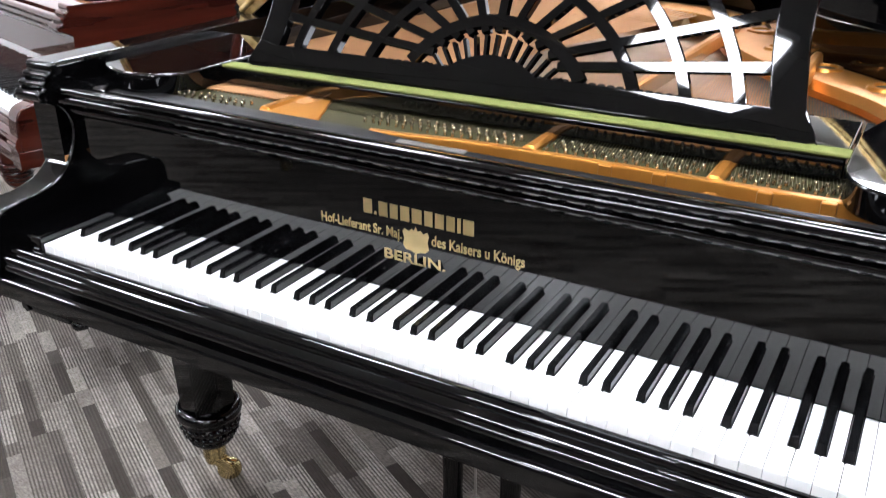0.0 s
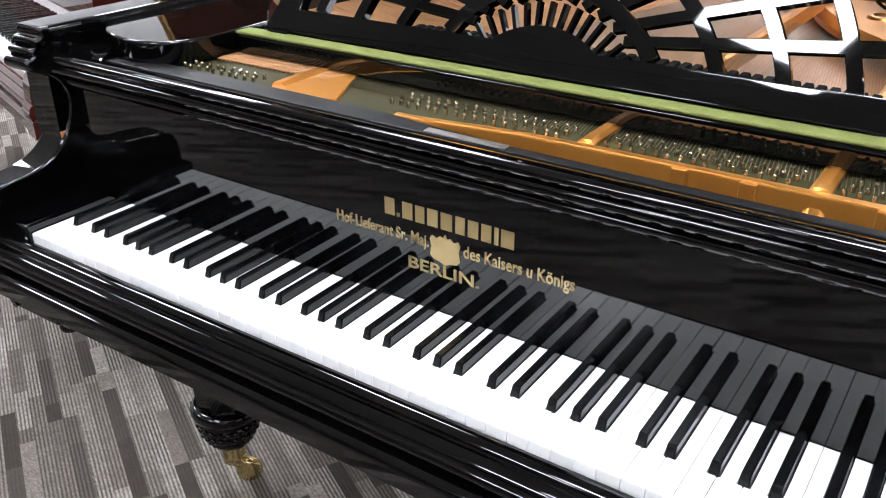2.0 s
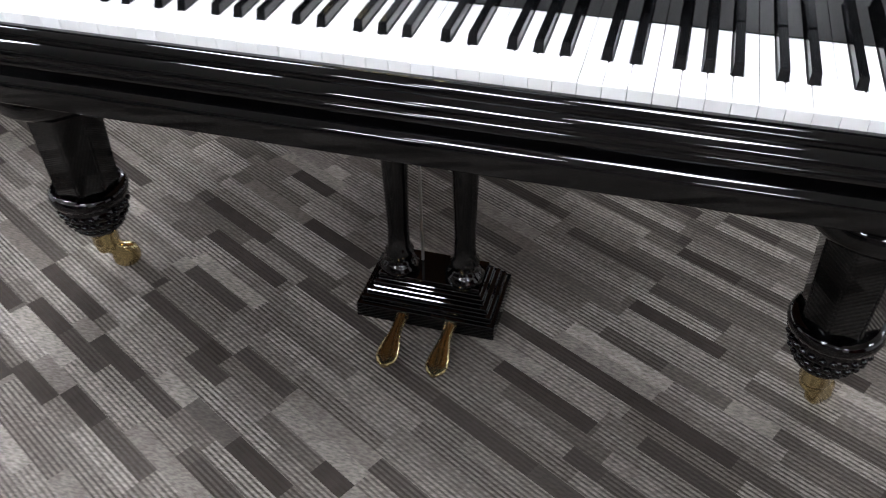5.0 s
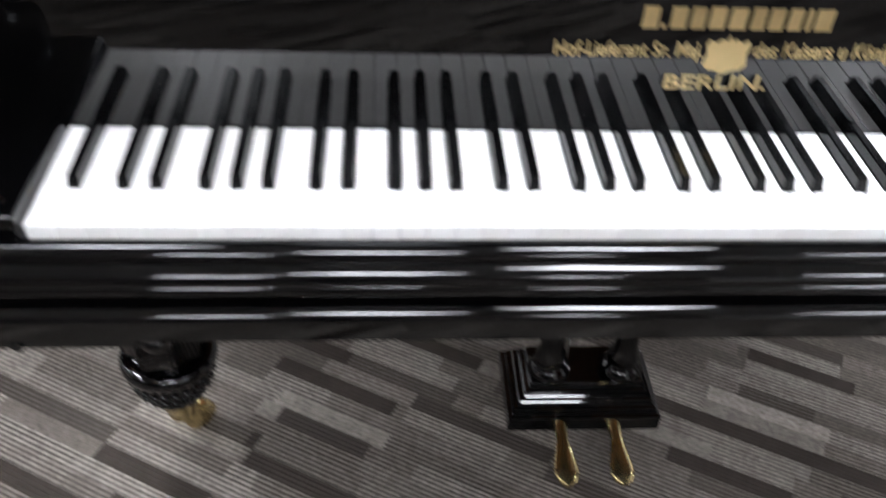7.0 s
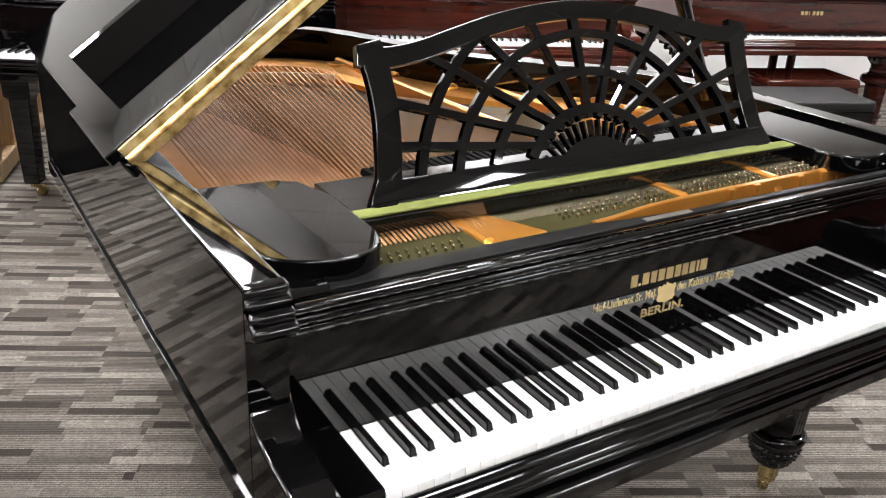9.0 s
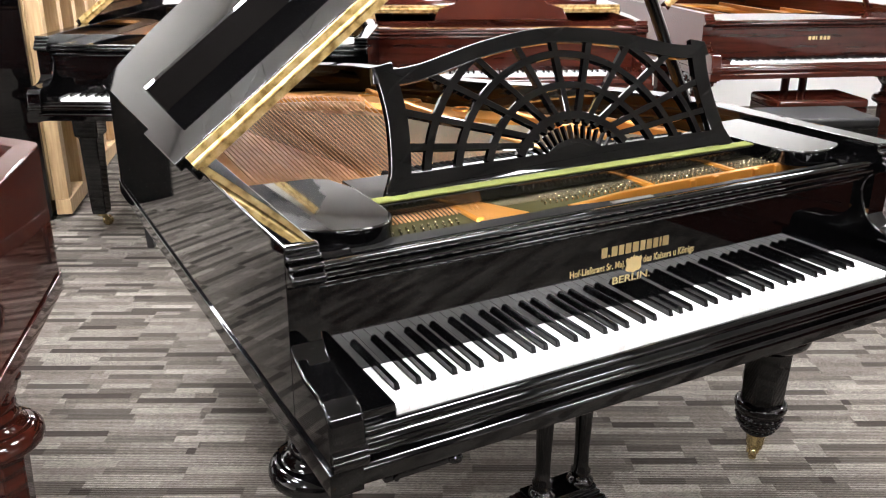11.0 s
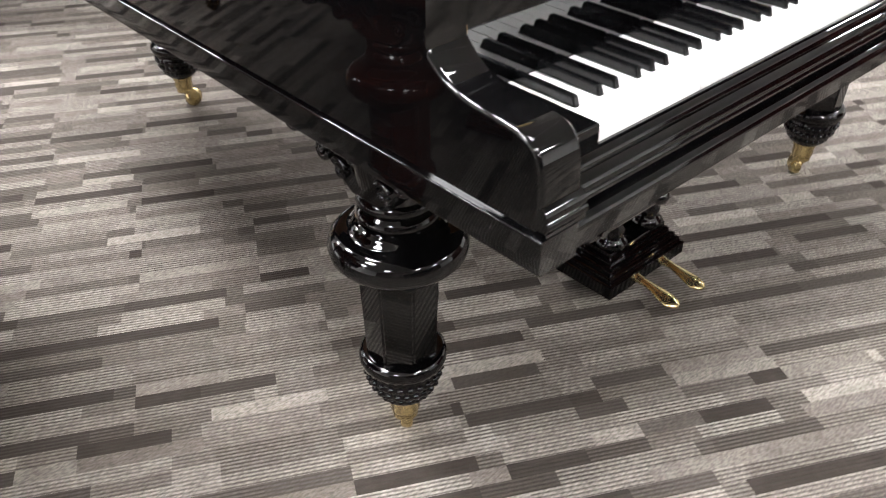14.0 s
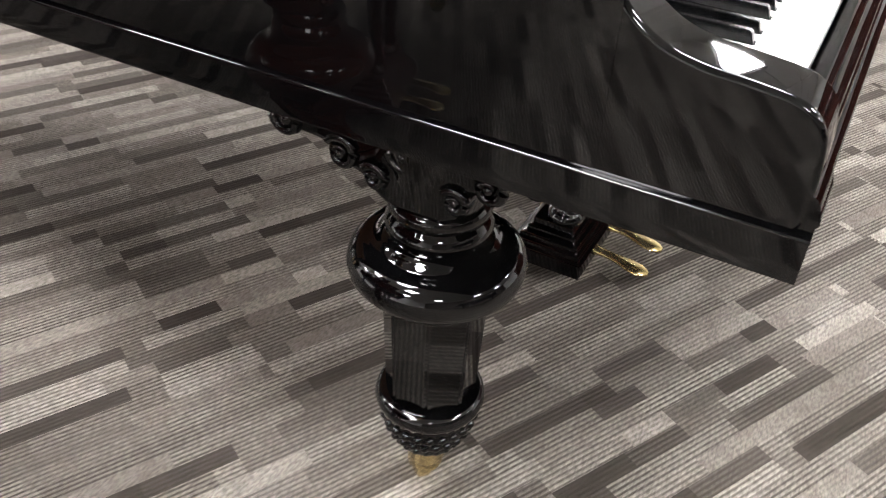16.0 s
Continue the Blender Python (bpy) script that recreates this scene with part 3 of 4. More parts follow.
def lyre(t, M):
    bm = bmesh.new()
    rings = []
    for e, z in ((0.0, 0.028), (0.0, 0.058), (0.008, 0.060), (0.008, 0.070), (0.016, 0.072), (0.016, 0.081), (0.026, 0.083), (0.026, 0.093), (0.034, 0.095), (0.034, 0.108)):
        rings.append([bm.verts.new(q) for q in ((0.490 + e, 0.285 + e, z), (0.738 - e, 0.285 + e, z), (0.738 - e, 0.430 - e, z), (0.490 + e, 0.430 - e, z))])
    for a, b in zip(rings, rings[1:]):
        for i in range(4):
            bm.faces.new((a[i], a[(i + 1) % 4], b[(i + 1) % 4], b[i]))
    bm.faces.new(rings[0][::-1])
    bm.faces.new(rings[-1])
    bmesh.ops.bevel(bm, geom=list(bm.edges), offset=0.0012, segments=1, affect="EDGES")
    body = part("pedal_box", bm, M, t, "stepped black pedal box")
    for x in (0.555, 0.672):
        bm = bmesh.new()
        lathe(bm, [(0.030, 0.106), (0.034, 0.112), (0.034, 0.120), (0.027, 0.127), (0.022, 0.134), (0.025, 0.142), (0.025, 0.150), (0.019, 0.158), (0.018, 0.20), (0.024, 0.40), (0.026, 0.604)], 24, x, 0.345)
        part("lyre_post", bm, M, t, turned=True)
    bm = bmesh.new()
    tube(bm, [(0.588, 0.372, 0.106), (0.588, 0.372, 0.604)], 0.0026, 8)
    part("pedal_rod", bm, WIRE, t, "thin bright pedal rod")
    for x in (0.574, 0.661):
        bm = bmesh.new()
        rows = [(0.300, 0.011, 0.046, 0.008), (0.286, 0.013, 0.046, 0.010), (0.276, 0.011, 0.045, 0.007), (0.255, 0.010, 0.043, 0.006), (0.235, 0.014, 0.040, 0.006), (0.215, 0.0185, 0.036, 0.006), (0.198, 0.019, 0.033, 0.006), (0.186, 0.014, 0.031, 0.005), (0.180, 0.006, 0.030, 0.004)]
        rings = [[bm.verts.new((x + w * math.cos(a * math.pi / 8), y, z + h * math.sin(a * math.pi / 8))) for a in range(16)] for y, w, z, h in rows]
        for a, b in zip(rings, rings[1:]):
            for i in range(16):
                bm.faces.new((a[i], a[(i + 1) % 16], b[(i + 1) % 16], b[i]))
        bm.faces.new(rings[0][::-1])
        bm.faces.new(rings[-1])
        part("pedal", bm, BRASS, t, "polished brass pedal", turned=True)


def front_rail(t, M, fine):
    """Keyslip, key blocks, fallboard and the moulded rail above it."""
    def bead(cy, cz, r, a0, a1, k=7):
        return [(cy - r * math.sin(radians(a)), cz + r * math.cos(radians(a))) for a in np.linspace(a0, a1, k)]

    bm = bmesh.new()
    slip = [(-0.006, 0.62), (-0.006, 0.6905)] + bead(-0.0135, 0.6815, 0.0105, 10, 100) + [(-0.0245, 0.6798)] + bead(-0.0225, 0.6660, 0.0138, 12, 98, 9) + \
        bead(-0.0300, 0.6585, 0.0088, 28, 115) + [(-0.0360, 0.653), (-0.0360, 0.62)]
    prism(bm, slip, "x", -0.0702, WIDE + 0.0702)
    part("keyslip", bm, M, t, "moulded strip in front of the keys", turned=True)
    for x0, x1 in ((XL + 0.002, -0.0705), (WIDE + 0.0705, XR - 0.002)):
        bm = bmesh.new()
        prism(bm, [(-0.030, 0.646), (-0.030, 0.690)] + [(y - 0.0125, z) for y, z in slip[2:-1]] + [(-0.0485, 0.646)], "x", x0, x1)
        part("arm_moulding", bm, M, t, "short moulding across the foot of the arm", turned=True)
    bm = bmesh.new()
    prism(bm, [(0.34, 0.611), (0.34, 0.645)] + bead(-0.0365, 0.6330, 0.0120, 0, 92, 8) + [(-0.0485, 0.613), (-0.0465, 0.611)], "x", XL + 0.001, XR - 0.001)
    part("keybed", bm, M, t)
    for x0, x1 in ((-0.0702, -0.002), (WIDE + 0.002, WIDE + 0.0702)):
        bm = bmesh.new()
        box(bm, x0, x1, -0.0055, 0.1445, 0.646, 0.712, 0.004)
        part("key_block", bm, M, t)
    bm = bmesh.new()
    prism(bm, [(0.146, 0.648), (0.146, 0.868), (0.17, 0.868), (0.17, 0.648)], "x", -0.0702, WIDE + 0.0702, 0.001, 1)
    fall = part("fallboard", bm, M, t, "upright polished fallboard")
    bm = bmesh.new()
    prof = [(0.166, 0.866), (0.146, 0.866)] + spline([(0.141, 0.868), (0.136, 0.872), (0.135, 0.879), (0.139, 0.884)], 3) + spline([(0.133, 0.886), (0.124, 0.890), (0.119, 0.896), (0.120, 0.903), (0.124, 0.906)], 3) + \
        spline([(0.120, 0.908), (0.117, 0.913), (0.119, 0.919), (0.126, 0.921), (0.140, 0.919)], 3) + [(0.163, 0.900), (0.166, 0.88)]
    prism(bm, prof, "x", -0.0702, WIDE + 0.0702)
    part("top_rail", bm, M, t, "moulded rail over the fallboard")
    if fine:
        bm = bmesh.new()
        prism(bm, [(0.0005, 0.1665), (WIDE - 0.0005, 0.1665), (WIDE - 0.0005, 0.180), (0.66, 0.184), (0.54, 0.194), (0.47, 0.204), (0.0005, 0.204)], "z", 0.890, 0.9105, 0.002, 2)
        part("rail_ledge", bm, BLACK_DULL, t, "narrow black ledge behind the rail")
        bm = bmesh.new()
        box(bm, 0.561, 0.666, 0.1685, 0.1805, 0.9108, 0.9124, 0.0005, 1)
        part("lock_plate", bm, WIRE, t, "small polished metal lock plate on the ledge")
    for x0, x1 in ((-0.0704, 0.0), (WIDE, WIDE + 0.0704)):
        bm = bmesh.new()
        prism(bm, [(0.158, 0.866), (0.158, 0.912), (0.170, 0.920), (0.25, 0.920), (0.25, 0.866)], "x", x0, x1, 0.002, 1)
        part("rail_corner", bm, M, t)
    return fall


def case(t, M, line):
    bm = bmesh.new()
    sweep(bm, line, [(0.0, 0.6465), (0.0, 0.9525)] + [(-0.0045 + 0.0045 * math.cos(a), 0.9525 + 0.0045 * math.sin(a)) for a in np.linspace(0.25, 1.56, 6)] + [(-0.0515, 0.9562), (-0.0545, 0.955), (-0.055, 0.952), (-0.055, 0.6465)])
    part("rim", bm, M, t, "bent wooden case rim")
    bm = bmesh.new()
    base = [(XL, -0.0492)] + line + [(XR, -0.0492)]
    sweep(bm, base, [(0.002, 0.604), (0.0045, 0.605), (0.0055, 0.608)] + [(0.0085 - 0.003 * math.cos(a), 0.622 + 0.003 * math.sin(a)) for a in (0.0,)] + [(0.0034 + 0.0022 * math.cos(a), 0.6437 + 0.0022 * math.sin(a)) for a in np.linspace(-0.5, 1.57, 6)] + [(-0.05, 0.646), (-0.05, 0.604)])
    part("base_moulding", bm, M, t)
    for x0, x1 in ((XL + 0.0005, -0.071), (WIDE + 0.071, XR - 0.0005)):
        bm = bmesh.new()
        prism(bm, ARM, "x", x0, x1, 0.0055, 4)
        part("arm", bm, M, t, "scrolled case arm beside the keys")


def inside(t, M, fine, line):
    inner = inset(line, 0.0555)
    bm = bmesh.new()
    prism(bm, inner + [(WIDE + 0.07, 0.20), (-0.07, 0.20)], "z", 0.79, 0.80)
    part("soundboard", bm, SPRUCE, t)
    deep = 0.67 if line is CORNERED else 0.60
    if fine:
        return
    bm = bmesh.new()
    sweep(bm, [p for p in inset(INSIDE if line is OUTLINE else line, 0.0605) if p[1] > (0.42 if line is OUTLINE else 0.78) or p[0] < 0.0 and p[1] > 0.42], [(0.0, 0.835), (0.0, 0.868), (-0.05, 0.872), (-0.11, 0.866), (-0.125, 0.85), (-0.12, 0.835)])
    part("iron_plate", bm, PLATE, t, "gold-bronzed cast iron plate")
    for x, y2 in ((0.30, 1.76), (0.72, 1.68), (0.96, 1.22 if line is OUTLINE else 0.98)):
        bm = bmesh.new()
        prism(bm, [(0.50, 0.86), (0.50, 0.90), (y2, 0.89), (y2, 0.86)], "x", x - 0.011, x + 0.011, 0.003, 2)
        part("plate_strut", bm, PLATE, t)
    bm = bmesh.new()
    prism(bm, [(0.18, 0.885), (0.18, 0.912), (deep - 0.02, 0.912), (deep, 0.905), (deep, 0.885)], "x", -0.068, WIDE + 0.068, 0.003, 2)
    part("music_shelf", bm, M, t)


def lid(t, M, angle, flap, line):
    hx, hz = XL + 0.012, 0.949
    m = Matrix.Translation((hx, 0, hz)) @ Matrix.Rotation(radians(-angle), 4, "Y") @ Matrix.Translation((-hx, 0, -hz))
    y0 = 0.66 if flap else 0.09
    poly = [(XL - 0.004, y0)] + [(p[0], p[1]) for p in inset(line, -0.006) if p[1] > y0 + 0.005] + [(XR + 0.004, y0)]
    bm = bmesh.new()
    prism(bm, poly, "z", 0.949, 0.971, 0.003, 2)
    top = part("lid", bm, M, t, "lid propped open" if angle else "closed lid", m)
    if not flap:
        return top
    bm = bmesh.new()
    box(bm, XL - 0.022, XR + 0.002, 0.664, 0.985, 0.974, 0.995, 0.003)
    fl = part("front_flap", bm, M, top, "front lid flap folded back")
    bm = bmesh.new()
    prism(bm, [(0.990, 0.9725), (1.003, 1.061), (1.022, 1.063), (1.060, 0.9725)], "x", XL + 0.052, XR - 0.052, 0.003, 2)
    part("folded_leaf", bm, M, top, "second narrow leaf folded back")
    bm = bmesh.new()
    box(bm, XL + 0.004, XR - 0.004, 0.652, 0.6585, 0.950, 0.994, 0.001)
    tube(bm, [(XL + 0.004, 0.651, 0.972), (XR - 0.004, 0.651, 0.972)], 0.006, 10)
    part("piano_hinge", bm, HINGE, top, "long brass piano hinge")
    bm = bmesh.new()
    box(bm, XL - 0.010, XL + 0.003, 0.640, 0.700, 0.944, 0.972, 0.004)
    part("hinge_knuckle", bm, M, top)
    return top


def prop(t, M, a, b):
    bm = bmesh.new()
    tube(bm, [a, b], 0.017, 12)
    part("lid_prop", bm, M, t, "stick that holds the lid up")


LEGS = ((-0.023, 0.311, 0), (WIDE + 0.03, 0.300, 0), (0.316, 1.685, -30))


def grand(name, label, M, m, fine=False, angle=37.0, flap=True, propped=True, plain=False, line=OUTLINE):
    t = thing(name, label, "grand piano", m)
    case(t, M, line)
    front_rail(t, M, fine)
    keyboard(t, fine)
    (plain_legs(t, M, LEGS) if plain else add_legs(t, M, fine, LEGS))
    lyre(t, M)
    inside(t, M, fine, line)
    lid(t, M, angle, flap, line)
    if angle and propped:
        c = math.cos(radians(angle))
        prop(t, M, (1.285, 0.72, 0.93) if line is OUTLINE else (1.215, 0.66, 0.915), (XL + 0.012 + 1.24 * c, 0.74, 0.944 + 1.24 * math.sin(radians(angle))))
    return t


piano = grand("grand_piano", "black lacquered antique grand piano with open lid on turned legs", BLACK, None, True)
fallboard = [o for o in piano.children if o.name.startswith("fallboard")][0]


# ---- gilt lettering on the fallboard ----
def flat_text(name, words, x0, x1, z0, z1, y, material, parent, m=None):
    cu = bpy.data.curves.new(name, "FONT")
    cu.body, cu.extrude, cu.offset = words, 0.002, 0.012
    ob = bpy.data.objects.new(name, cu)
    scene.collection.objects.link(ob)
    me = bpy.data.meshes.new_from_object(ob.evaluated_get(bpy.context.evaluated_depsgraph_get()))
    bpy.data.objects.remove(ob)
    bpy.data.curves.remove(cu)
    xs, ys = [v.co.x for v in me.vertices], [v.co.y for v in me.vertices]
    sx, sy = (x1 - x0) / (max(xs) - min(xs)), (z1 - z0) / (max(ys) - min(ys))
    for v in me.vertices:
        v.co = (x0 + (v.co.x - min(xs)) * sx, y - 0.0004 - v.co.z * 0.2, z0 + (v.co.y - min(ys)) * sy)
    me.materials.append(material)
    t = new(name, me)
    t.parent = parent
    return t


flat_text("inscription", "Hof-Lieferant Sr. Maj.", 0.446, 0.583, 0.777, 0.796, 0.146, GILT, fallboard)["label"] = "gilt inscription"
flat_text("inscription", "des Kaisers u Königs", 0.631, 0.769, 0.777, 0.797, 0.146, GILT, fallboard)["label"] = "gilt inscription"
flat_text("inscription", "BERLIN.", 0.554, 0.652, 0.7475, 0.7625, 0.146, GILT, fallboard)["label"] = "gilt capitals"
# the maker's name as plain gilt blocks, one a character
for x, w, h in ((0.0, 0.0155, 0.0235), (0.0175, 0.0045, 0.005), (0.0255, 0.0155, 0.023), (0.044, 0.0135, 0.023), (0.0607, 0.0155, 0.0235), (0.0792, 0.0165, 0.023), (0.099, 0.0135, 0.0235),
                (0.1155, 0.0145, 0.023), (0.133, 0.0135, 0.023), (0.1495, 0.0055, 0.023), (0.158, 0.0175, 0.023)):
    bm = bmesh.new()
    box(bm, 0.521 + x, 0.521 + x + 0.92 * w, 0.1452, 0.1458, 0.8095, 0.8095 + 0.9 * h)
    part("gilt_block", bm, GILT, fallboard, soft=False)
bm = bmesh.new()
top = [(0.585, 0.794), (0.588, 0.799), (0.594, 0.796), (0.599, 0.800), (0.603, 0.798), (0.606, 0.804), (0.609, 0.798), (0.613, 0.800), (0.618, 0.796), (0.624, 0.799), (0.627, 0.794)]
low = [(0.6245, 0.785), (0.6265, 0.774), (0.622, 0.769), (0.613, 0.7675), (0.606, 0.764), (0.599, 0.7675), (0.590, 0.769), (0.5855, 0.774), (0.5875, 0.785)]
prism(bm, top + low, "y", 0.1450, 0.1458)
part("shield", bm, GILT, fallboard, "gilt coat-of-arms shield")

# ---- music desk ----
DC = 0.606
desk_m = Matrix.Translation((DC, 0.349, 0.938)) @ Matrix.Rotation(math.atan2(0.912, 0.41), 4, "X")   # u along x, v up the slope, w out of the face
half_left = [(-0.458, 0.0), (-0.452, 0.014), (-0.440, 0.035), (-0.431, 0.08), (-0.424, 0.14), (-0.426, 0.20), (-0.434, 0.248)]
top_left = [(-0.434, 0.248), (-0.39, 0.243), (-0.33, 0.249), (-0.26, 0.266), (-0.18, 0.285), (-0.09, 0.299), (0.0, 0.305)]
mir = lambda ps: [(-a, b) for a, b in ps[::-1]]
edge_l, arch = spline(half_left, 4), spline(top_left + mir(top_left)[1:], 4)
CEN, HUB = -0.056, 0.117


def offset_band(line, w):
    """A band that follows a line on its right side."""
    other = []
    for i, p in enumerate(line):
        t = (Vector(line[min(i + 1, len(line) - 1)]) - Vector(line[max(i - 1, 0)])).normalized()
        other.append((p[0] + t.y * w, p[1] - t.x * w))
    return line + other[::-1]


def inner_roof(u):
    """Height of the inner edge of the arched top rail at u."""
    k = min(range(len(arch)), key=lambda i: abs(arch[i][0] - u))
    return arch[k][1] - 0.029


bm = bmesh.new()
prism(bm, [(-0.458, 0.0), (0.458, 0.0)] + mir(edge_l)[-2:] + [(0.44, 0.036), (-0.44, 0.036)] + edge_l[1:2], "z", -0.009, 0.009, 0.0024, 2)
base = part("desk_base", bm, BLACK, piano, "", desk_m)
bm = bmesh.new()
prism(bm, offset_band(edge_l, 0.044), "z", -0.0087, 0.0087, 0.0024, 2)
part("desk_stile", bm, BLACK, base)
bm = bmesh.new()
prism(bm, [(-a, b) for a, b in offset_band(edge_l, 0.044)][::-1], "z", -0.0087, 0.0087, 0.0024, 2)
part("desk_stile", bm, BLACK, base)
bm = bmesh.new()
prism(bm, offset_band(arch, 0.033), "z", -0.0084, 0.0084, 0.0024, 2)
part("desk_arch", bm, BLACK, base, "arched top rail")
bm = bmesh.new()
prism(bm, [(HUB * math.cos(a), CEN + HUB * math.sin(a)) for a in np.linspace(0.62, math.pi - 0.62, 24)], "z", -0.0081, 0.0081, 0.0024, 2)
part("desk_hub", bm, BLACK, base, "solid half-round hub of the fan")
LIMIT = 0.392
for r, w in ((0.158, 0.019), (0.226, 0.016), (0.294, 0.016), (0.362, 0.016)):
    run = []
    arcs = []
    for a in np.linspace(0.1, math.pi - 0.1, 120):
        u, v = r * math.cos(a), CEN + r * math.sin(a)
        if abs(u) < LIMIT and 0.03 < v < inner_roof(u) + 0.004:
            run.append((u, v))
        elif run:
            arcs.append(run)
            run = []
    if run:
        arcs.append(run)
    for q in arcs:
        if len(q) > 2:
            bm = bmesh.new()
            prism(bm, offset_band(q, w), "z", -0.0076, 0.0076, 0.001, 1)
            part("fan_ring", bm, BLACK, base)
FOCUS = 0.045                      # the long ribs spread from here
for deg in (6, 16, 30, 46, 67, 90, 113, 134, 150, 164, 174):
    a = radians(deg)
    d, s = Vector((math.cos(a), math.sin(a))), Vector((-math.sin(a), math.cos(a)))
    r = 0.0
    while Vector((d.x * r, FOCUS + d.y * r - CEN)).length < 0.150:
        r += 0.002
    p = Vector((0, FOCUS)) + d * r
    while abs(d.x * r) < LIMIT and FOCUS + d.y * r < inner_roof(d.x * r) + 0.003:
        r += 0.002
    q = Vector((0, FOCUS)) + d * r
    bm = bmesh.new()
    prism(bm, [tuple(p - s * 0.0062), tuple(q - s * 0.0078), tuple(q + s * 0.0078), tuple(p + s * 0.0062)], "z", -0.0073, 0.0073, 0.001, 1)
    part("fan_rib", bm, BLACK, base)
for k in range(15):
    a = radians(40 + 100 * k / 14)
    d, s = Vector((math.cos(a), math.sin(a))), Vector((-math.sin(a), math.cos(a)))
    p, q = Vector((0, CEN)) + d * (HUB - 0.004), Vector((0, CEN)) + d * 0.147
    bm = bmesh.new()
    prism(bm, [tuple(p - s * 0.0024), tuple(q - s * 0.0026), tuple(q + s * 0.0026), tuple(p + s * 0.0024)], "z", -0.005, 0.007, 0.0006, 1)
    part("fan_spoke", bm, BLACK, base)
# board below the desk, with its felt, and the two side shelves
bm = bmesh.new()
box(bm, 0.122, 1.102, 0.312, 0.50, 0.908, 0.934, 0.003)
part("desk_board", bm, BLACK, piano)
bm = bmesh.new()
prism(bm, [(0.106, 0.316), (1.116, 0.316), (1.116, 0.346), (0.106, 0.346)], "z", 0.9345, 0.9385, 0.0012, 1)
part("felt_strip", bm, FELT, piano, "yellow-green felt strip")
for s in (0, 1):
    shape = [(-0.072, 0.52), (-0.072, 0.235)] + spline([(-0.066, 0.222), (-0.03, 0.196), (0.02, 0.183), (0.06, 0.186), (0.092, 0.205), (0.109, 0.235), (0.116, 0.27)], 4) + [(0.1165, 0.42), (0.095, 0.50), (0.06, 0.52)]
    if s:
        shape = [(WIDE - a, b) for a, b in shape][::-1]
    bm = bmesh.new()
    prism(bm, shape, "z", 0.906, 0.943, 0.004, 3)
    cx = WIDE - 0.02 if s else 0.02
    tilt = Matrix.Translation((cx, 0, 0.925)) @ Matrix.Rotation(radians(-1.4 if s else 1.4), 4, "Y") @ Matrix.Translation((-cx, 0, -0.925))
    part("side_shelf", bm, BLACK, piano, "flat black candle shelf with rounded corner", tilt)
# ---- iron plate, pins and strings ----
bm = bmesh.new()
sweep(bm, [p for p in inset(INSIDE, 0.0605) if p[1] > 0.42], [(0.0, 0.835), (0.0, 0.868), (-0.05, 0.872), (-0.11, 0.866), (-0.125, 0.85), (-0.12, 0.835)])
plate = part("iron_plate", bm, PLATE, piano, "gold-bronzed cast iron plate")
bm = bmesh.new()
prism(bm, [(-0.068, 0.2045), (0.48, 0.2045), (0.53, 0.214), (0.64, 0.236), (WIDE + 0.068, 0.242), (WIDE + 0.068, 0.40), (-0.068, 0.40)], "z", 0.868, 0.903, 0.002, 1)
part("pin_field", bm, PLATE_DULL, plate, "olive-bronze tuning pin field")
bm = bmesh.new()
lipline = [(0.49, 0.2055), (0.54, 0.210), (0.64, 0.226), (0.80, 0.233), (1.05, 0.235), (WIDE + 0.06, 0.235)]
prev = None
for x, y in spline(lipline, 4):
    q = [bm.verts.new((x, y + a, z)) for a, z in ((0.0, 0.84), (0.0, 0.872), (0.001, 0.9035), (0.0025, 0.907), (0.010, 0.908), (0.016, 0.905), (0.020, 0.84))]
    if prev:
        for i in range(7):
            bm.faces.new((prev[i], prev[(i + 1) % 7], q[(i + 1) % 7], q[i]))
    else:
        bm.faces.new(q)
    prev = q
bm.faces.new(prev[::-1])
part("plate_lip", bm, PLATE, plate, "orange-bronze front edge of the plate")
for x in (0.835, 0.905, 1.03, 1.10, 1.20):
    bm = bmesh.new()
    box(bm, x - 0.009, x + 0.009, 0.2295, 0.242, 0.85, 0.9065, 0.003, 2)
    part("lip_pilaster", bm, PLATE, plate)
for x, x2, y2 in ((0.288, 0.36, 1.78), (0.724, 0.72, 1.70), (0.968, 0.95, 1.22), (1.155, 1.14, 0.98)):
    bm = bmesh.new()
    low = 0.03 if x < 0.5 else 0.0
    y0 = 0.206 if x < 0.5 else 0.230
    pts = [(x, y0, 0.885), (x, y0 + 0.016, 0.911), (x, 0.30, 0.911), (x + 0.2 * (x2 - x), 0.55, 0.905 - low), (x2, y2, 0.885 - low)]
    rows = []
    for p in pts:
        rows.append([bm.verts.new((p[0] + dx, p[1], p[2] + dz)) for dx, dz in ((-0.013, -0.03), (-0.010, -0.004), (-0.005, 0.0), (0.005, 0.0), (0.010, -0.004), (0.013, -0.03))])
    for a, b in zip(rows, rows[1:]):
        for i in range(6):
            bm.faces.new((a[i], a[(i + 1) % 6], b[(i + 1) % 6], b[i]))
    bm.faces.new(rows[0])
    bm.faces.new(rows[-1][::-1])
    part("plate_strut", bm, PLATE, plate, "raised bronze strut")
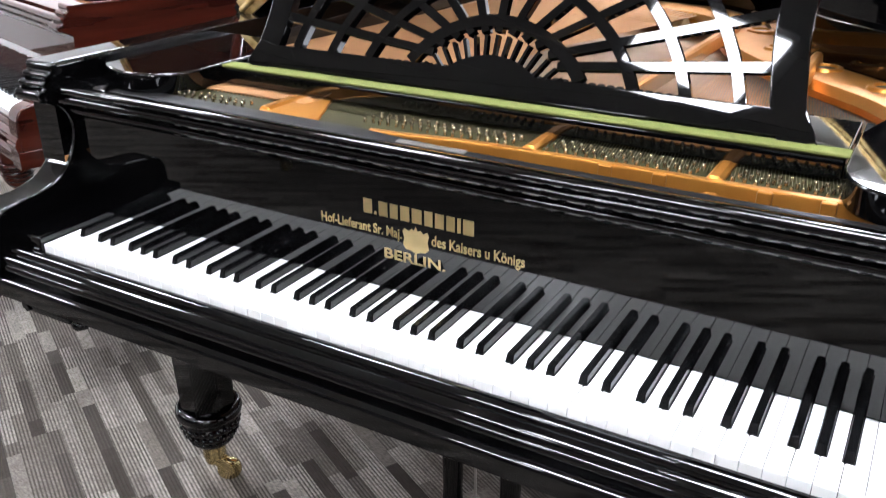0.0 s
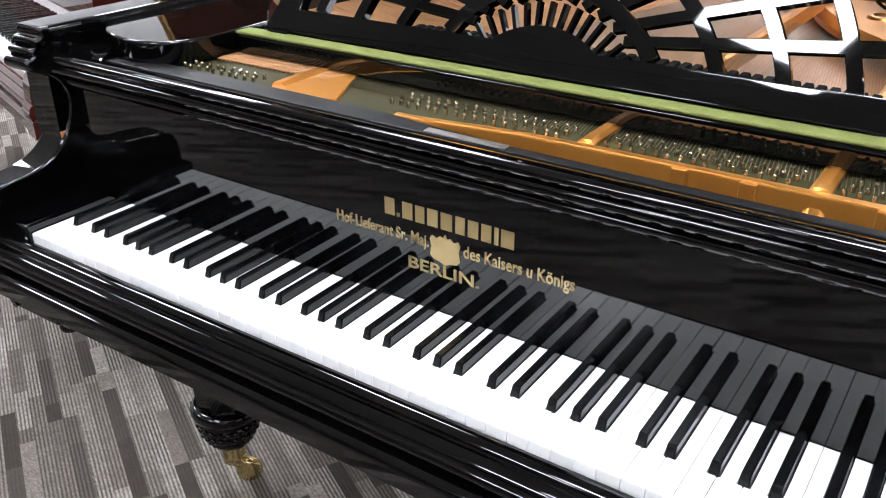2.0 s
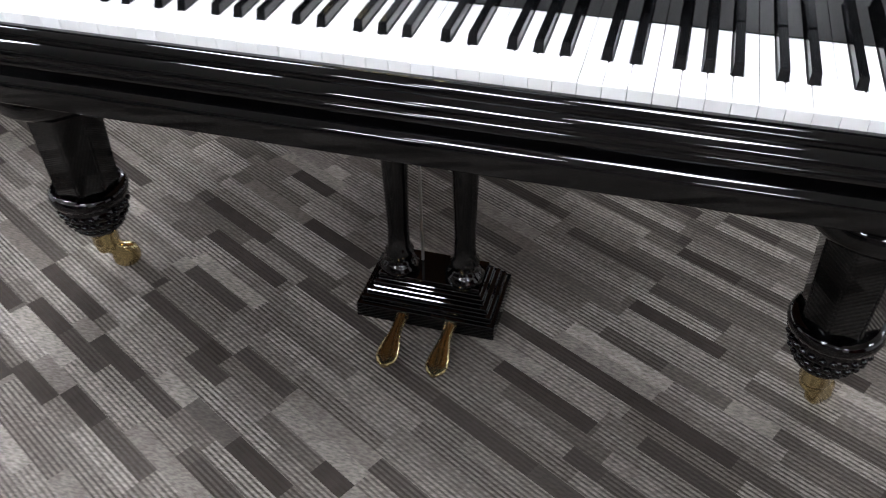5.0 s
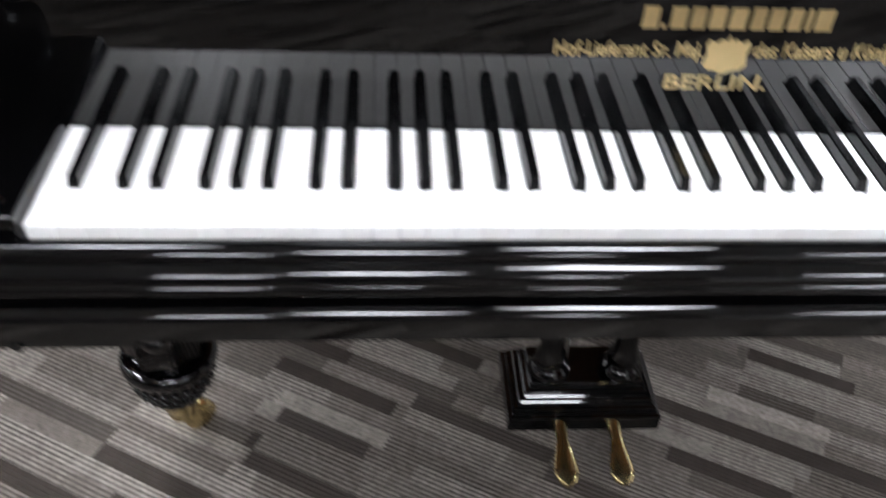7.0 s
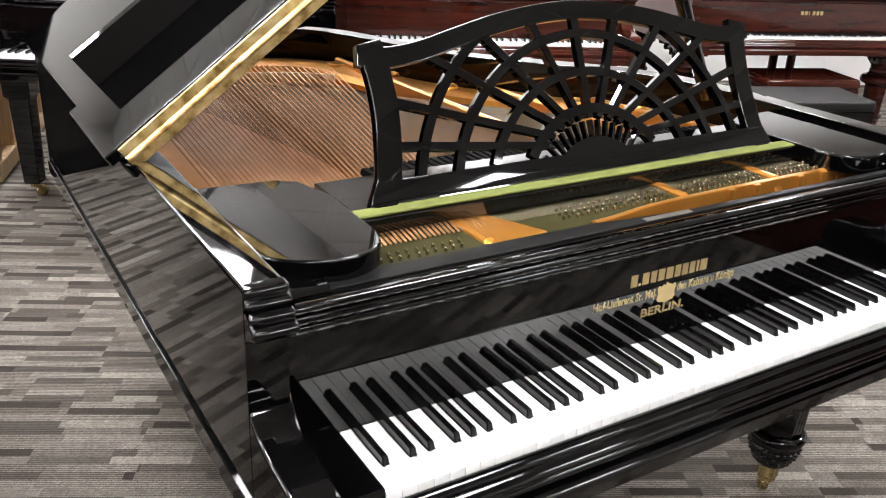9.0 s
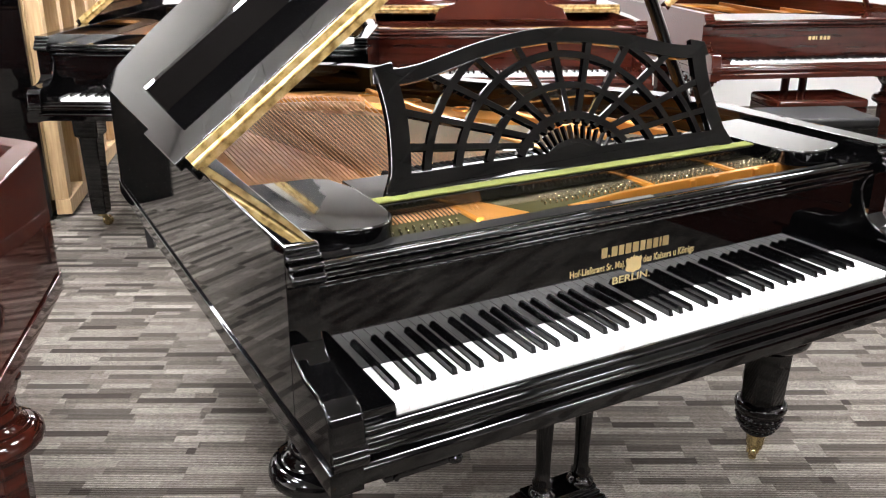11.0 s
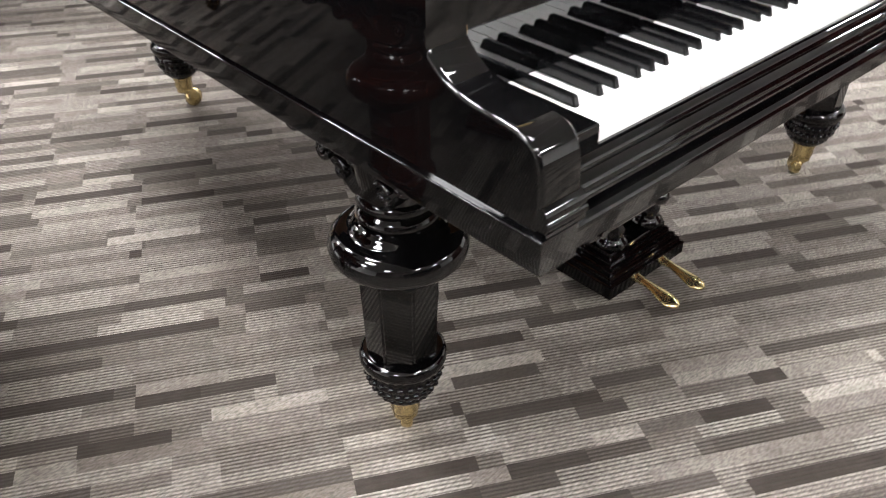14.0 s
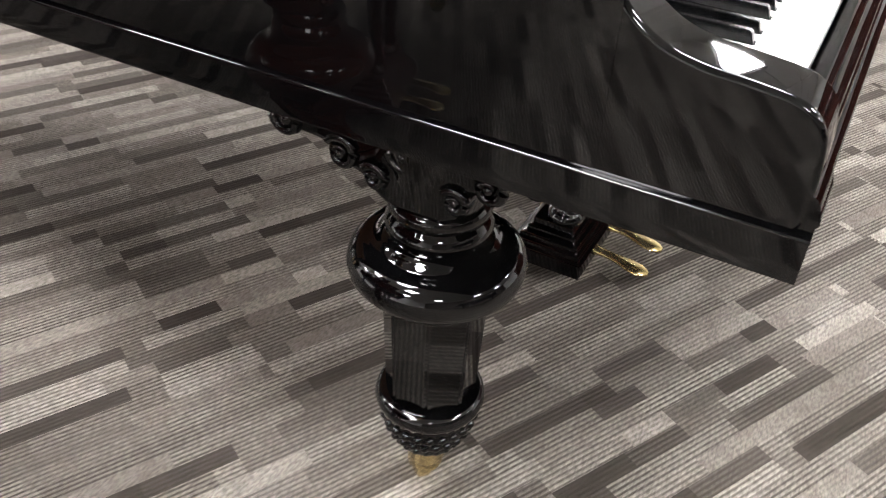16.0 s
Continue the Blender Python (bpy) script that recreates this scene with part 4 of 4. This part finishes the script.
# a sloped web beside the first strut, and bosses with holes along the bent side
bm = bmesh.new()
prism(bm, [(0.274, 0.34), (0.284, 0.207), (0.36, 0.2055), (0.395, 0.216), (0.335, 0.34)], "z", 0.9025, 0.9065, 0.002, 1)
part("plate_web", bm, PLATE, plate)
for x, y in ((1.20, 0.86), (1.10, 1.00), (0.98, 1.12), (1.21, 0.62), (0.86, 1.28), (0.78, 1.48), (0.70, 1.66)):
    bm = bmesh.new()
    for k in range(24):
        a, b = 2 * math.pi * k / 24, 2 * math.pi * (k + 1) / 24
        prof = ((0.020, 0.860), (0.020, 0.872), (0.024, 0.877), (0.031, 0.876), (0.036, 0.868))
        for (r0, z0), (r1, z1) in zip(prof, prof[1:]):
            bm.faces.new([bm.verts.new((x + r * math.cos(t), y + r * math.sin(t), z)) for r, z, t in ((r0, z0, a), (r0, z0, b), (r1, z1, b), (r1, z1, a))])
    bmesh.ops.remove_doubles(bm, verts=bm.verts, dist=1e-5)
    part("plate_boss", bm, PLATE, plate, "round boss with a hole")
    # a solid black disc stands in for the shade inside the hole
    bm = bmesh.new()
    lathe(bm, [(0.0203, 0.868), (0.0203, 0.8722)], 20, x, y)
    part("boss_hole", bm, BLACK_BOARD, plate)
pin = lathe(bmesh.new(), [(0.0027, 0.0), (0.0027, 0.0065), (0.0019, 0.0085), (0.0006, 0.009)], 8)
pin_me = None
pins = []
for x0, x1, k, rows_, y0 in ((0.0, 0.255, 17, 2, 0.222), (0.455, 0.700, 18, 3, 0.250), (0.745, 0.950, 15, 3, 0.256), (0.988, 1.135, 11, 3, 0.256)):
    for i in range(k):
        for r in range(rows_):
            pins.append((x0 + (x1 - x0) * (i + 0.33 * r) / k, y0 + 0.016 * r + 0.002 * math.sin(i * 2.1), 0.902))
for x, y, z in pins:
    m = Matrix.Translation((x, y, z)) @ Matrix.Rotation(radians(-6), 4, "X") @ Matrix.Rotation(random.uniform(0, 6), 4, "Z")
    if pin_me is None:
        ob = part("tuning_pin", pin, PIN, plate, "", m)
        pin_me = ob.data
    else:
        share("tuning_pin", pin_me, plate, m)


def string(name, a, b, me):
    a, b = Vector(a), Vector(b)
    d = b - a
    rot = d.to_track_quat("Y", "Z").to_matrix().to_4x4()
    return share(name, me, plate, Matrix.Translation(a) @ rot @ Matrix.Diagonal((1, d.length, 1, 1)))


def wire_mesh(name, r, material):
    me = bpy.data.meshes.new(name)
    ring = [(r * math.cos(t), r * math.sin(t)) for t in [math.pi / 2 + 2 * math.pi * i / 5 for i in range(5)]]
    me.from_pydata([(x, y, z) for y in (0, 1) for x, z in ring], [], [(i, (i + 1) % 5, 5 + (i + 1) % 5, 5 + i) for i in range(5)])
    me.materials.append(material)
    return me


wound, plain = wire_mesh("bass_string", 0.0020, COPPER), wire_mesh("treble_string", 0.0006, STRING)
for i in range(42):
    string("bass_string", (-0.03 + 0.0085 * i, 0.275, 0.906), (0.04 + 0.0140 * i, 1.50 + 0.16 * math.sin(i / 13), 0.893), wound)
for i in range(205):
    string("treble_string", (0.31 + 0.0042 * i, 0.272, 0.906), (0.05 + 0.0052 * i, 1.72 - 0.0040 * i - 0.000005 * i * i, 0.880), plain)
DAMPER = mat("black_damper_felt", (0.0035, 0.0033, 0.0032), 0.85, 0, 0.06)
damper_me = None
for i in range(52):
    m = Matrix.Translation((0.262 + 0.0166 * i, 0.549 + 0.026 * math.sin(i / 18 + 0.6), 0.900))
    if damper_me is None:
        bm = bmesh.new()
        prism(bm, [(-0.035, 0.0), (-0.035, 0.009), (-0.028, 0.015), (0.028, 0.015), (0.035, 0.009), (0.035, 0.0)], "x", -0.0055, 0.0055, 0.001, 1)
        damper_me = part("damper", bm, DAMPER, plate, "black felted damper head", m, soft=False).data
    else:
        share("damper", damper_me, plate, m)
bm = bmesh.new()
tube(bm, spline([(0.05, 1.46, 0.875), (0.25, 1.56, 0.875), (0.45, 1.54, 0.875), (0.60, 1.46, 0.875)], 5), 0.016, 6)
part("bass_bridge", bm, RAWWOOD, plate)

# ---- the other pianos ----
red = grand("grand_piano", "dark red mahogany grand piano with lid propped open", MAHOGANY, pose(-1.877, 0.829, 0, 0, 0, -17.5), False, 40.0, line=CORNERED)
grand("grand_piano", "black grand piano with open lid standing further back", BLACK, pose(-0.165, 3.045, 0, 0, 0, -30), False, 37.0, plain=True)
far_red = grand("grand_piano", "reddish mahogany grand piano with raised music desk", MAHOGANY, pose(1.40, 2.92, 0, 0, 0, -24), False, 0.0)
bm = bmesh.new()
prism(bm, [(0.24, 0.0), (0.98, 0.0), (0.95, 0.06)] + spline([(0.86, 0.09), (0.83, 0.16), (0.84, 0.25), (0.78, 0.29), (0.61, 0.31), (0.44, 0.29), (0.38, 0.25), (0.39, 0.16), (0.36, 0.09)], 4) + [(0.27, 0.06)], "z", -0.008, 0.008, 0.002, 1)
part("music_desk", bm, MAHOGANY, far_red, "raised solid music desk", Matrix.Translation((0, 0.36, 0.94)) @ Matrix.Rotation(radians(70), 4, "X"))
far_red2 = grand("grand_piano", "mahogany grand piano with gilt maker's mark on the fallboard", MAHOGANY, pose(3.30, 2.45, 0, 0, 0, -20), False, 37.0)
for k in range(6):
    bm = bmesh.new()
    box(bm, 0.545 + 0.024 * k, 0.545 + 0.024 * k + (0.016 if k != 2 else 0.006), 0.1445, 0.1457, 0.80, 0.822)
    part("gilt_block", bm, GILT, [o for o in far_red2.children if o.name.startswith("fallboard")][0], soft=False)


def upright(label, M, m):
    t = thing("upright_piano", label, "upright piano", m)
    bm = bmesh.new()
    prism(bm, [(0.17, 1.28)] + spline([(0.17, 0.86), (0.16, 0.80), (0.10, 0.765), (0.0, 0.755), (-0.03, 0.73), (-0.03, 0.64), (0.0, 0.62)], 4) + [(0.13, 0.60), (0.14, 0.0), (0.58, 0.0), (0.58, 1.28)], "y", 0, 1.45, 0.004, 2)
    part("cabinet", bm, M, t)
    bm = bmesh.new()
    box(bm, 0.15, 0.60, -0.015, 1.465, 1.281, 1.305, 0.005)
    part("top_lid", bm, M, t)
    for k in range(5):
        y = 0.04 + k * 0.33
        bm = bmesh.new()
        box(bm, 0.591, 0.66, y, y + 0.075, 0.06, 1.2, 0.004)
        part("back_post", bm, RAWWOOD, t, "raw pine back post")
    bm = bmesh.new()
    box(bm, 0.5805, 0.59, 0.03, 1.42, 0.10, 1.15)
    part("back_board", bm, RAWWOOD, t, "raw spruce soundboard")
    for z in (0.02, 1.10):
        bm = bmesh.new()
        box(bm, 0.592, 0.668, 0.03, 1.44, z, z + 0.08, 0.004)
        part("back_rail", bm, RAWWOOD, t, "raw pine back rail")
    return t


upright("black upright piano with a raw timber back frame", BLACK, pose(-0.79, 3.72, 0, 0, 0, -18.8))
# out of view, added so the fallboard mirrors black instead of lit carpet
grand("grand_piano", "unseen black grand piano with its lid shut, added to darken fallboard reflections", BLACK, pose(-1.55, -1.72, 0, 0, 0, -90), False, 0.0, False, plain=True)
# also unseen, a stand-in that gives the keyslip and arm their red reflection
upright("unseen red mahogany upright piano, added for red reflections in the black grand", MAHOGANY, pose(2.35, -2.05, 0, 0, 0, -8))


def bench(m, M, pad, label):
    """A piano bench with a buttoned pad on a framed box and four square tapered legs."""
    t = thing("piano_bench", label, "bench", m, "piano benches")
    bm = bmesh.new()
    box(bm, -0.28, 0.28, -0.17, 0.17, 0.445, 0.50, 0.018, 4)
    part("seat_pad", bm, pad, t, "padded top")
    bm = bmesh.new()
    box(bm, -0.275, 0.275, -0.165, 0.165, 0.36, 0.446, 0.003)
    part("seat_box", bm, M, t)
    for x in (-0.245, 0.245):
        for y in (-0.135, 0.135):
            bm = bmesh.new()
            w = 0.015
            vs = [[bm.verts.new((x + a * q, y + b * q, z)) for a, b in ((-1, -1), (1, -1), (1, 1), (-1, 1))] for q, z in ((w, 0.0), (0.026, 0.36))]
            for i in range(4):
                bm.faces.new((vs[0][i], vs[0][(i + 1) % 4], vs[1][(i + 1) % 4], vs[1][i]))
            bm.faces.new(vs[0][::-1])
            bm.faces.new(vs[1])
            part("leg", bm, M, t)
    return t


LEATHER = mat("black_leather", (0.006, 0.006, 0.0065), 0.42, 0, 0.3)
nt = Net(LEATHER)
nt.bump(nt.noise(nt.coords(), 160.0), 0.3, 0.001)
bench(pose(3.40, 1.93, 0, 0, 0, -22), BLACK, LEATHER, "black wooden piano bench with a padded leather top")
bench(pose(3.80, 2.29, 0, 0, 0, -20), MAHOGANY, MAHOGANY, "polished mahogany piano bench with a flat top")
bench(pose(0.40, 2.894, 0, 0, 0, -30), BLACK_BOARD, LEATHER, "black piano bench tucked under a black grand piano")

# small fittings below the keybed
bm = bmesh.new()
box(bm, -0.040, 0.078, -0.036, -0.014, 0.590, 0.603, 0.004)
box(bm, -0.020, 0.050, -0.030, -0.018, 0.6025, 0.612, 0.002)
tube(bm, [(-0.02, -0.0362, 0.5965), (-0.02, -0.0395, 0.5965)], 0.005, 12)
part("latch", bm, BLACK, piano, "small black latch bar under the keybed")
bm = bmesh.new()
lathe(bm, [(0.006, 0.0), (0.013, 0.002), (0.015, 0.008), (0.012, 0.014), (0.007, 0.017), (0.006, 0.026)], 18)
part("latch_knob", bm, BLACK, piano, "round black knob", Matrix.Translation((0.092, -0.026, 0.586)), turned=True)
